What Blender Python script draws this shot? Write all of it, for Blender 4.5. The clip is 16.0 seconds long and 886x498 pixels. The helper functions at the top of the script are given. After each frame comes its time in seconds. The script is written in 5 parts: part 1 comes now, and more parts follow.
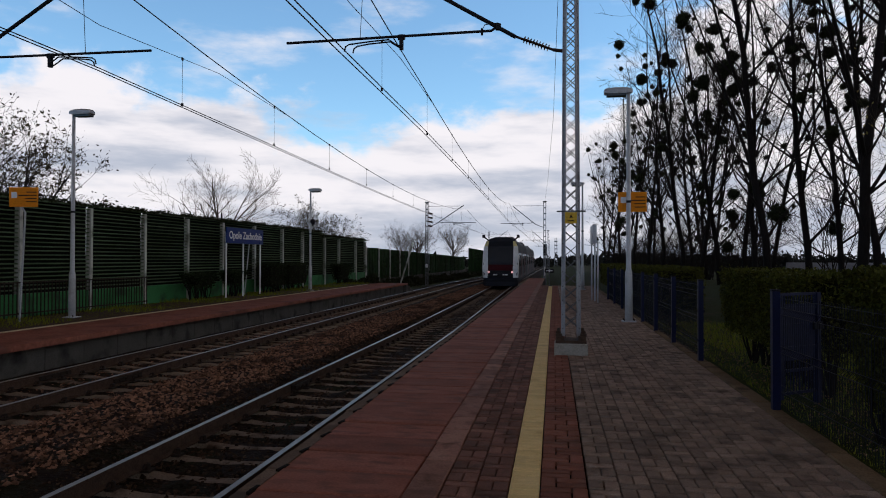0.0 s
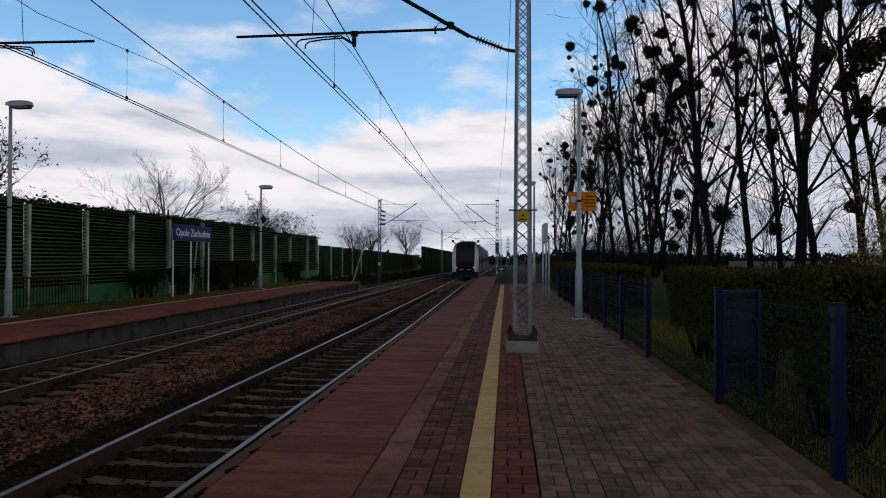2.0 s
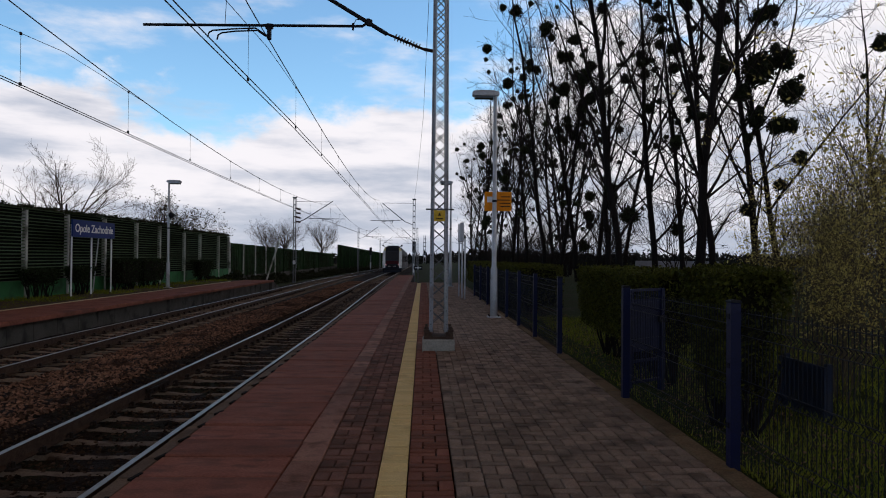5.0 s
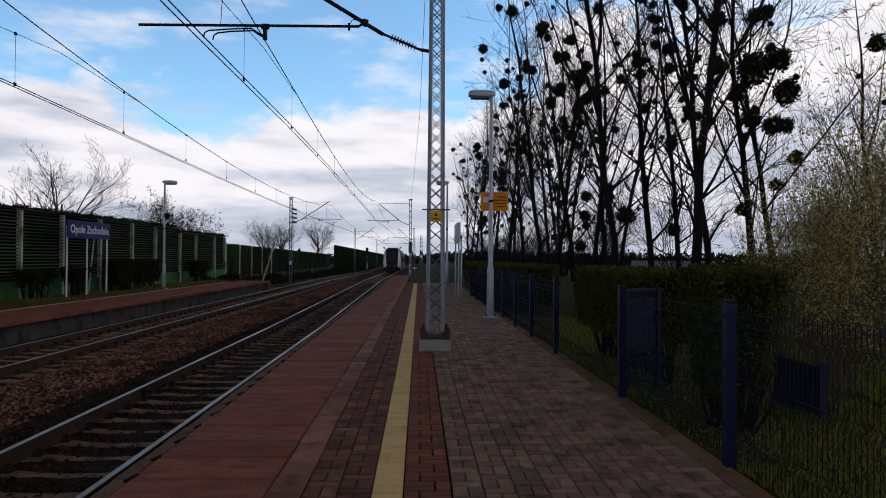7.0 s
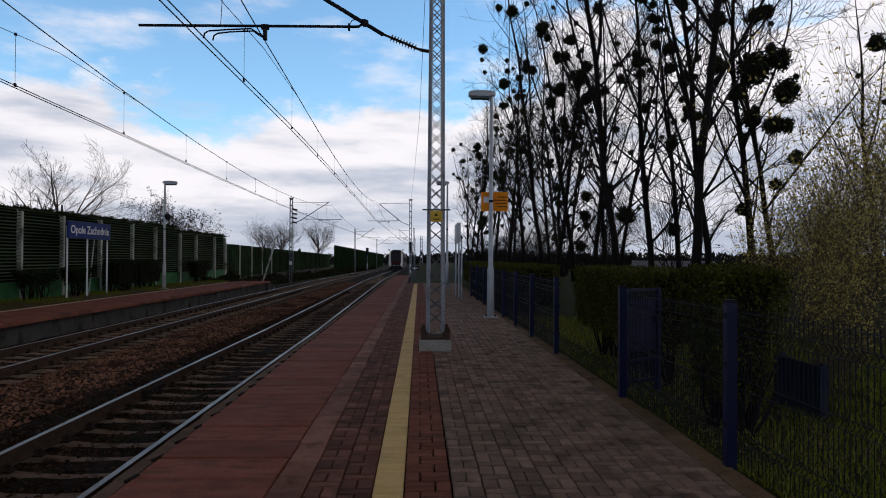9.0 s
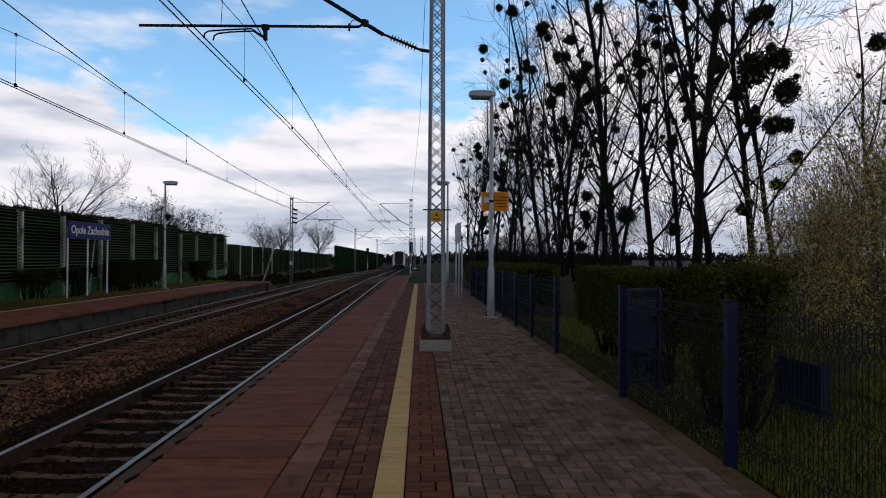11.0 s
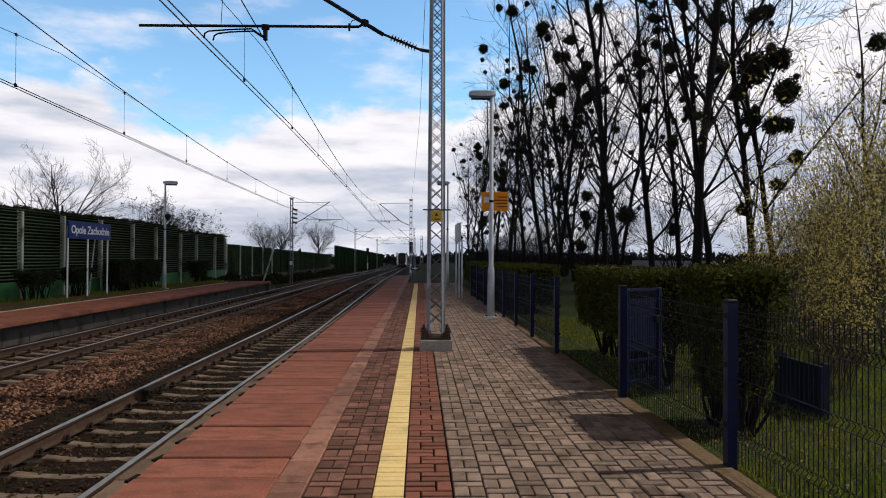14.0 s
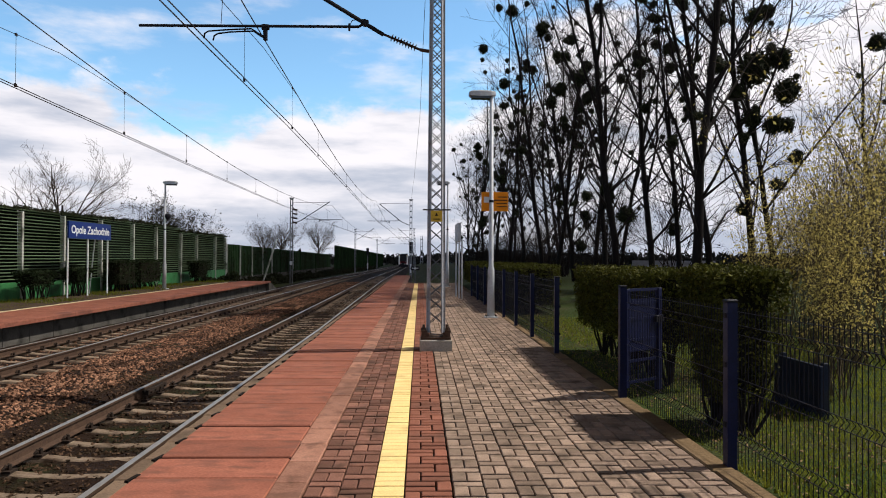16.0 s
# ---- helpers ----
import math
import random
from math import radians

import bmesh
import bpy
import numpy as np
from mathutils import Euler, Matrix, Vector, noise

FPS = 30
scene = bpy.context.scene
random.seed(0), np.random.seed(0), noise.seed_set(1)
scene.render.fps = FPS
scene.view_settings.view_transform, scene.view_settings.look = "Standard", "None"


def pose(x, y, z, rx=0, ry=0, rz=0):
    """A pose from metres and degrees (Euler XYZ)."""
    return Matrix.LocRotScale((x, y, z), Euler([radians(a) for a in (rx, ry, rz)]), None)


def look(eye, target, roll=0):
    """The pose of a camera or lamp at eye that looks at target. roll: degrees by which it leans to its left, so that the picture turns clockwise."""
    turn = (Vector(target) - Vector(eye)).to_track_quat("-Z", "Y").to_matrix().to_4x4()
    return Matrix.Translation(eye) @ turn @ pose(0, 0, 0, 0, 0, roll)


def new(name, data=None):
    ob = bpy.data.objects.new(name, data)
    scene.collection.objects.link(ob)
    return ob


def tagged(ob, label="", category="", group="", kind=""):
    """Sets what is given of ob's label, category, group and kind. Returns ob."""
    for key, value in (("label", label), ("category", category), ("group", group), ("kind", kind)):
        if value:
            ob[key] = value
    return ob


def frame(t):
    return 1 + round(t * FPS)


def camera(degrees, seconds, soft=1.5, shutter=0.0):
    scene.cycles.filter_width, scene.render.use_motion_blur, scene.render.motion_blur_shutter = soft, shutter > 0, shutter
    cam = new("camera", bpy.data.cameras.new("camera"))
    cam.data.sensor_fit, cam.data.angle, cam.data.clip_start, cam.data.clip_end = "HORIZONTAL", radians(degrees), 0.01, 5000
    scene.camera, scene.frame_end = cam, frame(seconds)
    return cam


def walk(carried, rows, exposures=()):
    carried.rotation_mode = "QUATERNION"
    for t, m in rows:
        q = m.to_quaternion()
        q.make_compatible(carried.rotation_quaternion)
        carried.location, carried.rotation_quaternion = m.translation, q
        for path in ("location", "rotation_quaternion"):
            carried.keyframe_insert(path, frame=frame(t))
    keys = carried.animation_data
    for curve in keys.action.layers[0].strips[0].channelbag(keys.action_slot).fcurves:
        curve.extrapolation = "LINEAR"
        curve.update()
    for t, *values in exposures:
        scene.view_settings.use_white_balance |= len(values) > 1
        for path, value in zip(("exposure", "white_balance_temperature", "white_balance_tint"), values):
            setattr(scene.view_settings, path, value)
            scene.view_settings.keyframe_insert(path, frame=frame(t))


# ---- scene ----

# ---------- camera ----------
cam = camera(66.0, 16.0, soft=1.0)
EYE = (0.0, 0.0, 1.57)
TURNS = [(0.0, 9.57, 0.84, -0.13), (0.5, 8.29, 0.70, -0.19), (1.0, 7.13, 0.70, -0.23), (1.5, 6.08, 0.70, -0.23),
         (2.0, 5.61, 0.70, -0.22), (2.5, 4.53, 0.65, -0.35), (3.0, 4.45, 0.66, -0.33), (3.5, 4.45, 0.67, -0.34),
         (4.0, 4.47, 0.67, -0.35), (4.5, 2.39, 0.67, -0.42), (5.0, -1.37, 0.64, -0.48), (5.2, -1.66, 0.65, -0.45),
         (7.5, -1.66, 0.66, -0.37), (9.0, -1.65, 0.67, -0.32), (11.5, -1.62, 0.67, -0.30), (16.0, -1.62, 0.67, -0.30)]
walk(cam, [(t, pose(*EYE, 90 + p, r, a)) for t, a, p, r in TURNS],
     exposures=((0.0, 0.38), (4.0, 0.38), (5.2, 0.42), (9.0, 0.45), (12.0, 0.47), (14.0, 0.5), (16.0, 0.5)))

# ---------- light ----------
SUN_DIR = Vector((0.98, 0.14, 1.23)).normalized()
SUN_EL, SUN_AZ = math.asin(SUN_DIR.z), math.atan2(SUN_DIR.x, SUN_DIR.y)
sun_data = bpy.data.lights.new("sun", "SUN")
sun_data.energy, sun_data.angle, sun_data.color = 4.7, radians(0.53), (1.0, 0.95, 0.87)
sun = new("sun", sun_data)
sun.matrix_world = look(SUN_DIR * 50, (0, 0, 0))


def make_sky():
    """Clear sky with a broad bank of bright cloud low down and thin veils above it."""
    w = bpy.data.worlds.new("sky")
    scene.world = w
    w.use_nodes = True
    nt = w.node_tree
    nt.nodes.clear()
    N, L = nt.nodes.new, nt.links.new
    out, bg = N("ShaderNodeOutputWorld"), N("ShaderNodeBackground")
    sky = N("ShaderNodeTexSky")
    sky.sky_type, sky.sun_disc = "NISHITA", False
    sky.sun_elevation, sky.sun_rotation = SUN_EL, SUN_AZ
    sky.air_density, sky.dust_density, sky.ozone_density = 1.0, 0.3, 2.0
    tc = N("ShaderNodeTexCoord")
    sep = N("ShaderNodeSeparateXYZ")
    L(tc.outputs["Generated"], sep.inputs[0])

    def noise_tex(scale, detail, stretch, off):
        mp = N("ShaderNodeMapping")
        mp.inputs["Scale"].default_value = stretch
        mp.inputs["Location"].default_value = off
        L(tc.outputs["Generated"], mp.inputs[0])
        n = N("ShaderNodeTexNoise")
        n.inputs["Scale"].default_value, n.inputs["Detail"].default_value = scale, detail
        n.inputs["Roughness"].default_value = 0.56
        L(mp.outputs[0], n.inputs[0])
        return n.outputs["Fac"]

    def math_node(op, a, b, clamp=False):
        m = N("ShaderNodeMath")
        m.operation, m.use_clamp = op, clamp
        for k, v in enumerate((a, b)):
            if isinstance(v, (int, float)):
                m.inputs[k].default_value = v
            else:
                L(v, m.inputs[k])
        return m.outputs[0]

    def ramp(v, lo, hi):
        r = N("ShaderNodeMapRange")
        r.interpolation_type = "SMOOTHSTEP"
        L(v, r.inputs[0])
        r.inputs[1].default_value, r.inputs[2].default_value = lo, hi
        return r.outputs[0]

    up = sep.outputs["Z"]
    big = noise_tex(4.6, 9, (1, 1, 1.7), (2.1, 0.4, 0.3))
    fine = noise_tex(5.0, 9, (1, 1, 3.2), (0.7, 3.1, 1.9))
    # the bank: dense below about 11 degrees, broken above
    east = ramp(sep.outputs["X"], -0.06, 0.42)
    edge = math_node("ADD", up, math_node("MULTIPLY", math_node("SUBTRACT", big, 0.5), -0.40))
    edge = math_node("SUBTRACT", edge, math_node("MULTIPLY", east, 0.17))
    bank = math_node("SUBTRACT", 1.0, ramp(edge, 0.165, 0.215), True)
    veil = math_node("MULTIPLY", ramp(math_node("ADD", fine, math_node("MULTIPLY", east, 0.12)), 0.50, 0.74), 0.75)
    cover = math_node("MAXIMUM", bank, veil)
    shade = noise_tex(4.0, 6, (1, 1, 5.0), (5.0, 1.0, 0.0))
    cloud = N("ShaderNodeMix")
    cloud.data_type = "RGBA"
    L(ramp(math_node("ADD", shade, math_node("MULTIPLY", up, 1.3)), 0.49, 0.79), cloud.inputs[0])
    cloud.inputs[6].default_value = (0.52, 0.57, 0.69, 1)
    cloud.inputs[7].default_value = (1.01, 0.975, 1.02, 1)
    dim = N("ShaderNodeMix")
    dim.data_type, dim.blend_type = "RGBA", "MULTIPLY"
    dim.inputs[0].default_value = 1.0
    L(sky.outputs[0], dim.inputs[6])
    dim.inputs[7].default_value = (0.158, 0.198, 0.203, 1)
    mix = N("ShaderNodeMix")
    mix.data_type = "RGBA"
    L(cover, mix.inputs[0])
    L(dim.outputs[2], mix.inputs[6])
    L(cloud.outputs[2], mix.inputs[7])
    # dark brown lid above the view, added to cut and warm the ambient light
    dimming_lid = N("ShaderNodeMix")
    dimming_lid.data_type = "RGBA"
    L(ramp(math_node("ADD", up, math_node("MULTIPLY", math_node("SUBTRACT", shade, 0.5), 0.15)), 0.40, 0.54), dimming_lid.inputs[0])
    L(mix.outputs[2], dimming_lid.inputs[6])
    dimming_lid.inputs[7].default_value = (0.112, 0.068, 0.046, 1)
    L(dimming_lid.outputs[2], bg.inputs[0])
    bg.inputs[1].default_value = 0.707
    L(bg.outputs[0], out.inputs[0])


make_sky()


# ---------- materials ----------
def mat(name, a, b=None, scale=6.0, rough=0.8, metal=0.0, bump=0.3, fine=60.0, dist=0.01, dirt=None, dirt_scale=1.2,
        dirt_at=(0.52, 0.7), vary=0.0, island=0.0, stretch=(1, 1, 1), spec=0.07, through_light=0.0, coat=0.0):
    """A surface of two colours mottled at two scales, with grain relief, optional stains and piece-to-piece variation."""
    m = bpy.data.materials.new(name)
    m.use_nodes = True
    nt = m.node_tree
    N, L = nt.nodes.new, nt.links.new
    bs = nt.nodes["Principled BSDF"]
    b = b or tuple(c * 0.75 for c in a)
    tc = N("ShaderNodeTexCoord")
    geo = N("ShaderNodeNewGeometry")
    mp = N("ShaderNodeMapping")
    mp.inputs["Scale"].default_value = stretch
    L(geo.outputs["Position"] if vary or island or dirt else tc.outputs["Object"], mp.inputs[0])

    def tex(s, det):
        n = N("ShaderNodeTexNoise")
        n.inputs["Scale"].default_value, n.inputs["Detail"].default_value = s, det
        L(mp.outputs[0], n.inputs[0])
        return n.outputs["Fac"]

    def mixc(fac, c1, c2, blend="MIX"):
        x = N("ShaderNodeMix")
        x.data_type, x.blend_type = "RGBA", blend
        for sock, v in ((x.inputs[0], fac), (x.inputs[6], c1), (x.inputs[7], c2)):
            if isinstance(v, (int, float)):
                sock.default_value = v
            elif isinstance(v, tuple):
                sock.default_value = (*v, 1)
            else:
                L(v, sock)
        return x.outputs[2]

    def rng(v, lo, hi, o0=0.0, o1=1.0):
        r = N("ShaderNodeMapRange")
        L(v, r.inputs[0])
        for k, q in enumerate((lo, hi, o0, o1)):
            r.inputs[k + 1].default_value = q
        return r.outputs[0]

    big, small = tex(scale, 4), tex(fine, 3)
    col = mixc(rng(big, 0.35, 0.65), a, b)
    col = mixc(0.5, col, mixc(rng(small, 0.3, 0.7), tuple(c * 0.55 for c in a), tuple(min(1, c * 1.35) for c in a)), "MIX")
    if vary:
        info = N("ShaderNodeObjectInfo")
        col = mixc(1.0, col, mixc(rng(info.outputs["Random"], 0, 1), (1 - vary,) * 3, (1 + vary,) * 3), "MULTIPLY")
    if island:
        col = mixc(1.0, col, mixc(rng(geo.outputs["Random Per Island"], 0, 1), (1 - island,) * 3, (1 + island,) * 3), "MULTIPLY")
    if dirt:
        col = mixc(rng(tex(dirt_scale, 5), *dirt_at), col, dirt)
    L(col, bs.inputs["Base Color"])
    L(rng(big, 0.3, 0.7, max(rough - 0.1, 0.02), min(rough + 0.1, 1)), bs.inputs["Roughness"])
    bs.inputs["Metallic"].default_value = metal
    bs.inputs["Specular IOR Level"].default_value = spec
    bs.inputs["Coat Weight"].default_value = coat
    if bump:
        bp = N("ShaderNodeBump")
        bp.inputs["Strength"].default_value, bp.inputs["Distance"].default_value = bump, dist
        L(small, bp.inputs["Height"])
        L(bp.outputs[0], bs.inputs["Normal"])
    if through_light:
        tr = N("ShaderNodeBsdfTranslucent")
        L(col, tr.inputs[0])
        ms = N("ShaderNodeMixShader")
        ms.inputs[0].default_value = through_light
        L(bs.outputs[0], ms.inputs[1])
        L(tr.outputs[0], ms.inputs[2])
        L(ms.outputs[0], nt.nodes["Material Output"].inputs[0])
    return m


def glow(name, col, power):
    m = bpy.data.materials.new(name)
    m.use_nodes = True
    bs = m.node_tree.nodes["Principled BSDF"]
    bs.inputs["Base Color"].default_value = (*col, 1)
    bs.inputs["Emission Color"].default_value = (*col, 1)
    bs.inputs["Emission Strength"].default_value = power
    return m


M_grass = mat("grass_ground", (0.023, 0.038, 0.007), (0.038, 0.040, 0.015), 0.7, 0.95, bump=0.8, fine=18, dist=0.05, dirt=(0.046, 0.042, 0.020), dirt_scale=0.8)
M_soil = mat("soil", (0.075, 0.052, 0.036), (0.045, 0.033, 0.024), 3, 0.95, bump=0.7, fine=40, dist=0.02)
M_ballast = mat("ballast_bed", (0.020, 0.011, 0.007), (0.012, 0.007, 0.005), 4, 0.9, bump=1.0, fine=26, dist=0.05, dirt=(0.016, 0.017, 0.006), dirt_scale=0.9)
M_stone = mat("ballast_stone", (0.200, 0.104, 0.064), (0.100, 0.051, 0.032), 2, 0.85, bump=0.3, island=0.85, dirt=(0.044, 0.025, 0.017), dirt_scale=0.8, dirt_at=(0.52, 0.66))
M_dark_stone = mat("oily_ballast_stone", (0.062, 0.036, 0.022), (0.026, 0.017, 0.010), 2, 0.8, bump=0.3, island=0.85, dirt=(0.012, 0.010, 0.006), dirt_scale=1.6)
M_sleeper = mat("weathered_concrete_sleeper", (0.230, 0.172, 0.125), (0.135, 0.096, 0.068), 5, 0.85, bump=0.5, vary=0.2, dirt=(0.052, 0.033, 0.022), dirt_scale=3.4)
M_rail = mat("rusty_rail_steel", (0.085, 0.052, 0.036), (0.05, 0.033, 0.026), 9, 0.75, 0.2, bump=0.3)
M_railtop = mat("polished_rail_head", (0.33, 0.30, 0.27), (0.24, 0.22, 0.20), 3, 0.42, 0.6, bump=0.1, stretch=(1, 0.1, 1))
M_clip = mat("dark_rail_clip", (0.03, 0.024, 0.02), (0.05, 0.03, 0.022), 20, 0.7, 0.3)
M_slab = mat("red_platform_slab", (0.272, 0.100, 0.064), (0.205, 0.074, 0.050), 3.5, 0.8, bump=0.35, fine=70, dist=0.004, vary=0.17, dirt=(0.140, 0.062, 0.044), dirt_scale=5.5, dirt_at=(0.50, 0.72), stretch=(0.6, 1.6, 1))
M_kerb = mat("pinkish_kerb_slab", (0.289, 0.144, 0.100), (0.205, 0.098, 0.068), 4, 0.8, bump=0.35, fine=70, dist=0.004, vary=0.3, dirt=(0.130, 0.066, 0.046), dirt_scale=5.0)
M_brick_brown = mat("brown_paver", (0.190, 0.090, 0.063), (0.128, 0.064, 0.047), 7, 0.82, bump=0.45, fine=90, dist=0.004, vary=0.34, island=0.32, dirt=(0.080, 0.044, 0.031), dirt_scale=3.0, dirt_at=(0.50, 0.70))
M_brick_red = mat("red_paver", (0.219, 0.087, 0.056), (0.180, 0.072, 0.050), 5, 0.82, bump=0.35, fine=120, dist=0.003, vary=0.22, island=0.2, dirt=(0.131, 0.063, 0.044), dirt_scale=1.3)
M_brick_grey = mat("grey_brown_paver", (0.250, 0.178, 0.134), (0.166, 0.118, 0.089), 7, 0.82, bump=0.45, fine=90, dist=0.004, vary=0.27, island=0.27, dirt=(0.085, 0.062, 0.046), dirt_scale=3.2, dirt_at=(0.50, 0.70))
M_yellow = mat("yellow_line_paver", (0.778, 0.564, 0.245), (0.713, 0.504, 0.204), 4, 0.75, bump=0.3, fine=120, dist=0.002, vary=0.07, island=0.07, dirt=(0.540, 0.383, 0.163), dirt_scale=2.5, dirt_at=(0.58, 0.75))
M_joint = mat("sandy_dark_joint", (0.012, 0.009, 0.007), (0.008, 0.006, 0.005), 8, 0.95, bump=0.5)
M_concrete = mat("stained_concrete", (0.095, 0.088, 0.078), (0.060, 0.055, 0.050), 1.5, 0.88, bump=0.4, fine=50, dirt=(0.028, 0.027, 0.024), dirt_scale=1.6)
M_pale_conc = mat("pale_concrete", (0.34, 0.31, 0.27), (0.26, 0.235, 0.20), 5, 0.85, bump=0.4, fine=60, dirt=(0.14, 0.12, 0.10), dirt_scale=3)
M_tan = mat("tan_edging", (0.163, 0.109, 0.060), (0.127, 0.083, 0.045), 5, 0.88, bump=0.4, vary=0.15, dirt=(0.066, 0.044, 0.027), dirt_scale=3)
M_galv = mat("galvanised_steel", (0.42, 0.43, 0.45), (0.32, 0.33, 0.35), 8, 0.5, 0.35, bump=0.1, fine=40)
M_lattice = mat("grey_painted_lattice_steel", (0.36, 0.36, 0.38), (0.27, 0.27, 0.29), 6, 0.55, 0.15, bump=0.15, dirt=(0.2, 0.17, 0.15), dirt_scale=4, dirt_at=(0.58, 0.72))
M_mast_dark = mat("dark_mast_steel", (0.13, 0.13, 0.135), (0.09, 0.09, 0.092), 5, 0.6, 0.3)
M_far_galv = mat("dull_galvanised_mast", (0.24, 0.25, 0.27), (0.18, 0.185, 0.2), 5, 0.6, 0.3)
M_black = mat("blackened_metal", (0.018, 0.018, 0.022), (0.03, 0.03, 0.035), 8, 0.6, 0.3)
M_ceramic = mat("dark_brown_insulator", (0.035, 0.022, 0.02), (0.05, 0.03, 0.028), 8, 0.25, 0.0, bump=0.0, coat=0.6)
M_wire = mat("dark_copper_wire", (0.028, 0.024, 0.026), (0.045, 0.036, 0.034), 8, 0.6, 0.4, bump=0)
M_blue_post = mat("dark_blue_fence_paint", (0.003, 0.006, 0.037), (0.003, 0.004, 0.027), 6, 0.45, 0.0, bump=0.1, spec=0.25)
M_fence_wire = mat("near_black_fence_wire", (0.004, 0.005, 0.012), (0.006, 0.006, 0.010), 6, 0.5, 0.0, bump=0, spec=0.2)
M_blue_sign = mat("navy_sign_enamel", (0.014, 0.035, 0.17), (0.012, 0.028, 0.14), 1.5, 0.35, 0.0, bump=0.02)
M_white = mat("white_enamel", (0.80, 0.80, 0.80), (0.74, 0.74, 0.74), 4, 0.45, bump=0.02)
M_white_pole = mat("light_grey_pole_paint", (0.50, 0.51, 0.53), (0.41, 0.42, 0.44), 4, 0.45, 0.1, bump=0.05, dirt=(0.3, 0.29, 0.28), dirt_scale=2.5)
M_orange = mat("orange_board", (0.74, 0.24, 0.012), (0.66, 0.20, 0.01), 3, 0.5, bump=0.05)
M_warn = mat("ochre_warning_plate", (0.62, 0.40, 0.05), (0.52, 0.32, 0.04), 8, 0.5, bump=0.05)
M_ink = mat("dark_ink", (0.03, 0.02, 0.015), (0.04, 0.028, 0.02), 5, 0.6, bump=0)
M_slat = mat("weathered_green_timber_slat", (0.100, 0.142, 0.082), (0.052, 0.080, 0.042), 2.0, 0.85, bump=0.3, vary=0.22, stretch=(1, 0.3, 4), dirt=(0.026, 0.040, 0.014), dirt_scale=0.6)
M_slat_back = mat("black_backing", (0.006, 0.007, 0.006), (0.008, 0.008, 0.006), 2, 0.95)
M_green = mat("green_panel", (0.046, 0.185, 0.066), (0.036, 0.130, 0.050), 1.5, 0.5, bump=0.1, dirt=(0.032, 0.070, 0.034), dirt_scale=1.6)
M_green_far = mat("ivy_green_panel", (0.018, 0.044, 0.013), (0.011, 0.026, 0.009), 1.2, 0.8, bump=0.5, vary=0.3, dirt=(0.008, 0.013, 0.006), dirt_scale=0.5)
M_line = mat("faded_cream_line_paint", (0.527, 0.432, 0.274), (0.425, 0.344, 0.216), 3, 0.75, bump=0.2, dirt=(0.255, 0.160, 0.101), dirt_scale=1.5, dirt_at=(0.58, 0.75))
M_post = mat("grey_wall_post", (0.50, 0.50, 0.46), (0.38, 0.38, 0.34), 2, 0.8, bump=0.3, dirt=(0.10, 0.11, 0.08), dirt_scale=1.5)
M_red2 = mat("red_brick_paving", (0.250, 0.094, 0.062), (0.196, 0.074, 0.050), 2, 0.8, bump=0.4, fine=14, dist=0.01, dirt=(0.143, 0.060, 0.044), dirt_scale=1.0)
M_bark = mat("grey_brown_bark", (0.016, 0.013, 0.012), (0.010, 0.008, 0.007), 3, 0.92, bump=0.8, fine=22, dist=0.03, stretch=(1, 1, 0.3))
M_twig = mat("dark_twig", (0.018, 0.014, 0.012), (0.012, 0.009, 0.009), 3, 0.9, bump=0)
M_pale_twig = mat("brown_bare_twig", (0.085, 0.065, 0.05), (0.06, 0.045, 0.036), 3, 0.9, bump=0)
M_shrub_stem = mat("dark_olive_shrub_stem", (0.090, 0.070, 0.042), (0.055, 0.043, 0.027), 3, 0.9, bump=0)
M_mistle = mat("mistletoe_green", (0.020, 0.023, 0.010), (0.013, 0.016, 0.007), 3, 0.8, bump=0, island=0.5)
M_hedge = mat("clipped_hedge_leaf", (0.062, 0.062, 0.009), (0.036, 0.040, 0.006), 2, 0.65, bump=0, island=0.6, through_light=0.1)
M_hedge_core = mat("hedge_shade_core", (0.011, 0.010, 0.005), (0.007, 0.007, 0.004), 4, 0.95)
M_young = mat("yellow_green_young_leaf", (0.420, 0.340, 0.100), (0.300, 0.240, 0.070), 1.5, 0.6, bump=0, island=0.45, through_light=0.45)
M_bud = mat("dark_opening_bud", (0.06, 0.048, 0.026), (0.04, 0.034, 0.02), 2, 0.8, bump=0, island=0.4)
M_ivy = mat("dark_ivy_leaf", (0.021, 0.027, 0.011), (0.032, 0.027, 0.016), 1.0, 0.7, bump=0, island=0.5)
M_blade = mat("grass_blade", (0.160, 0.195, 0.020), (0.230, 0.195, 0.034), 1.5, 0.7, bump=0, island=0.45, through_light=0.35)
M_litter = mat("dry_leaf_litter", (0.20, 0.13, 0.07), (0.12, 0.08, 0.045), 3, 0.9, bump=0, island=0.5)
M_yew = mat("dark_evergreen_leaf", (0.020, 0.030, 0.012), (0.013, 0.021, 0.009), 2, 0.65, bump=0, island=0.5)
M_nosing = mat("brown_platform_nosing", (0.155, 0.105, 0.07), (0.115, 0.078, 0.054), 4, 0.85, bump=0.4, fine=60, dist=0.004, vary=0.2, dirt=(0.07, 0.05, 0.036), dirt_scale=2.0)
M_far_wood = mat("far_wood", (0.018, 0.019, 0.016), (0.026, 0.024, 0.022), 0.06, 0.95, bump=0, island=0.4)
M_slate = mat("weathered_slate_blue_sheet", (0.020, 0.026, 0.045), (0.014, 0.018, 0.032), 3, 0.6, bump=0.15, dirt=(0.03, 0.03, 0.026), dirt_scale=4)
M_roof_red = mat("red_roof_tile", (0.32, 0.06, 0.045), (0.25, 0.05, 0.04), 2, 0.7)
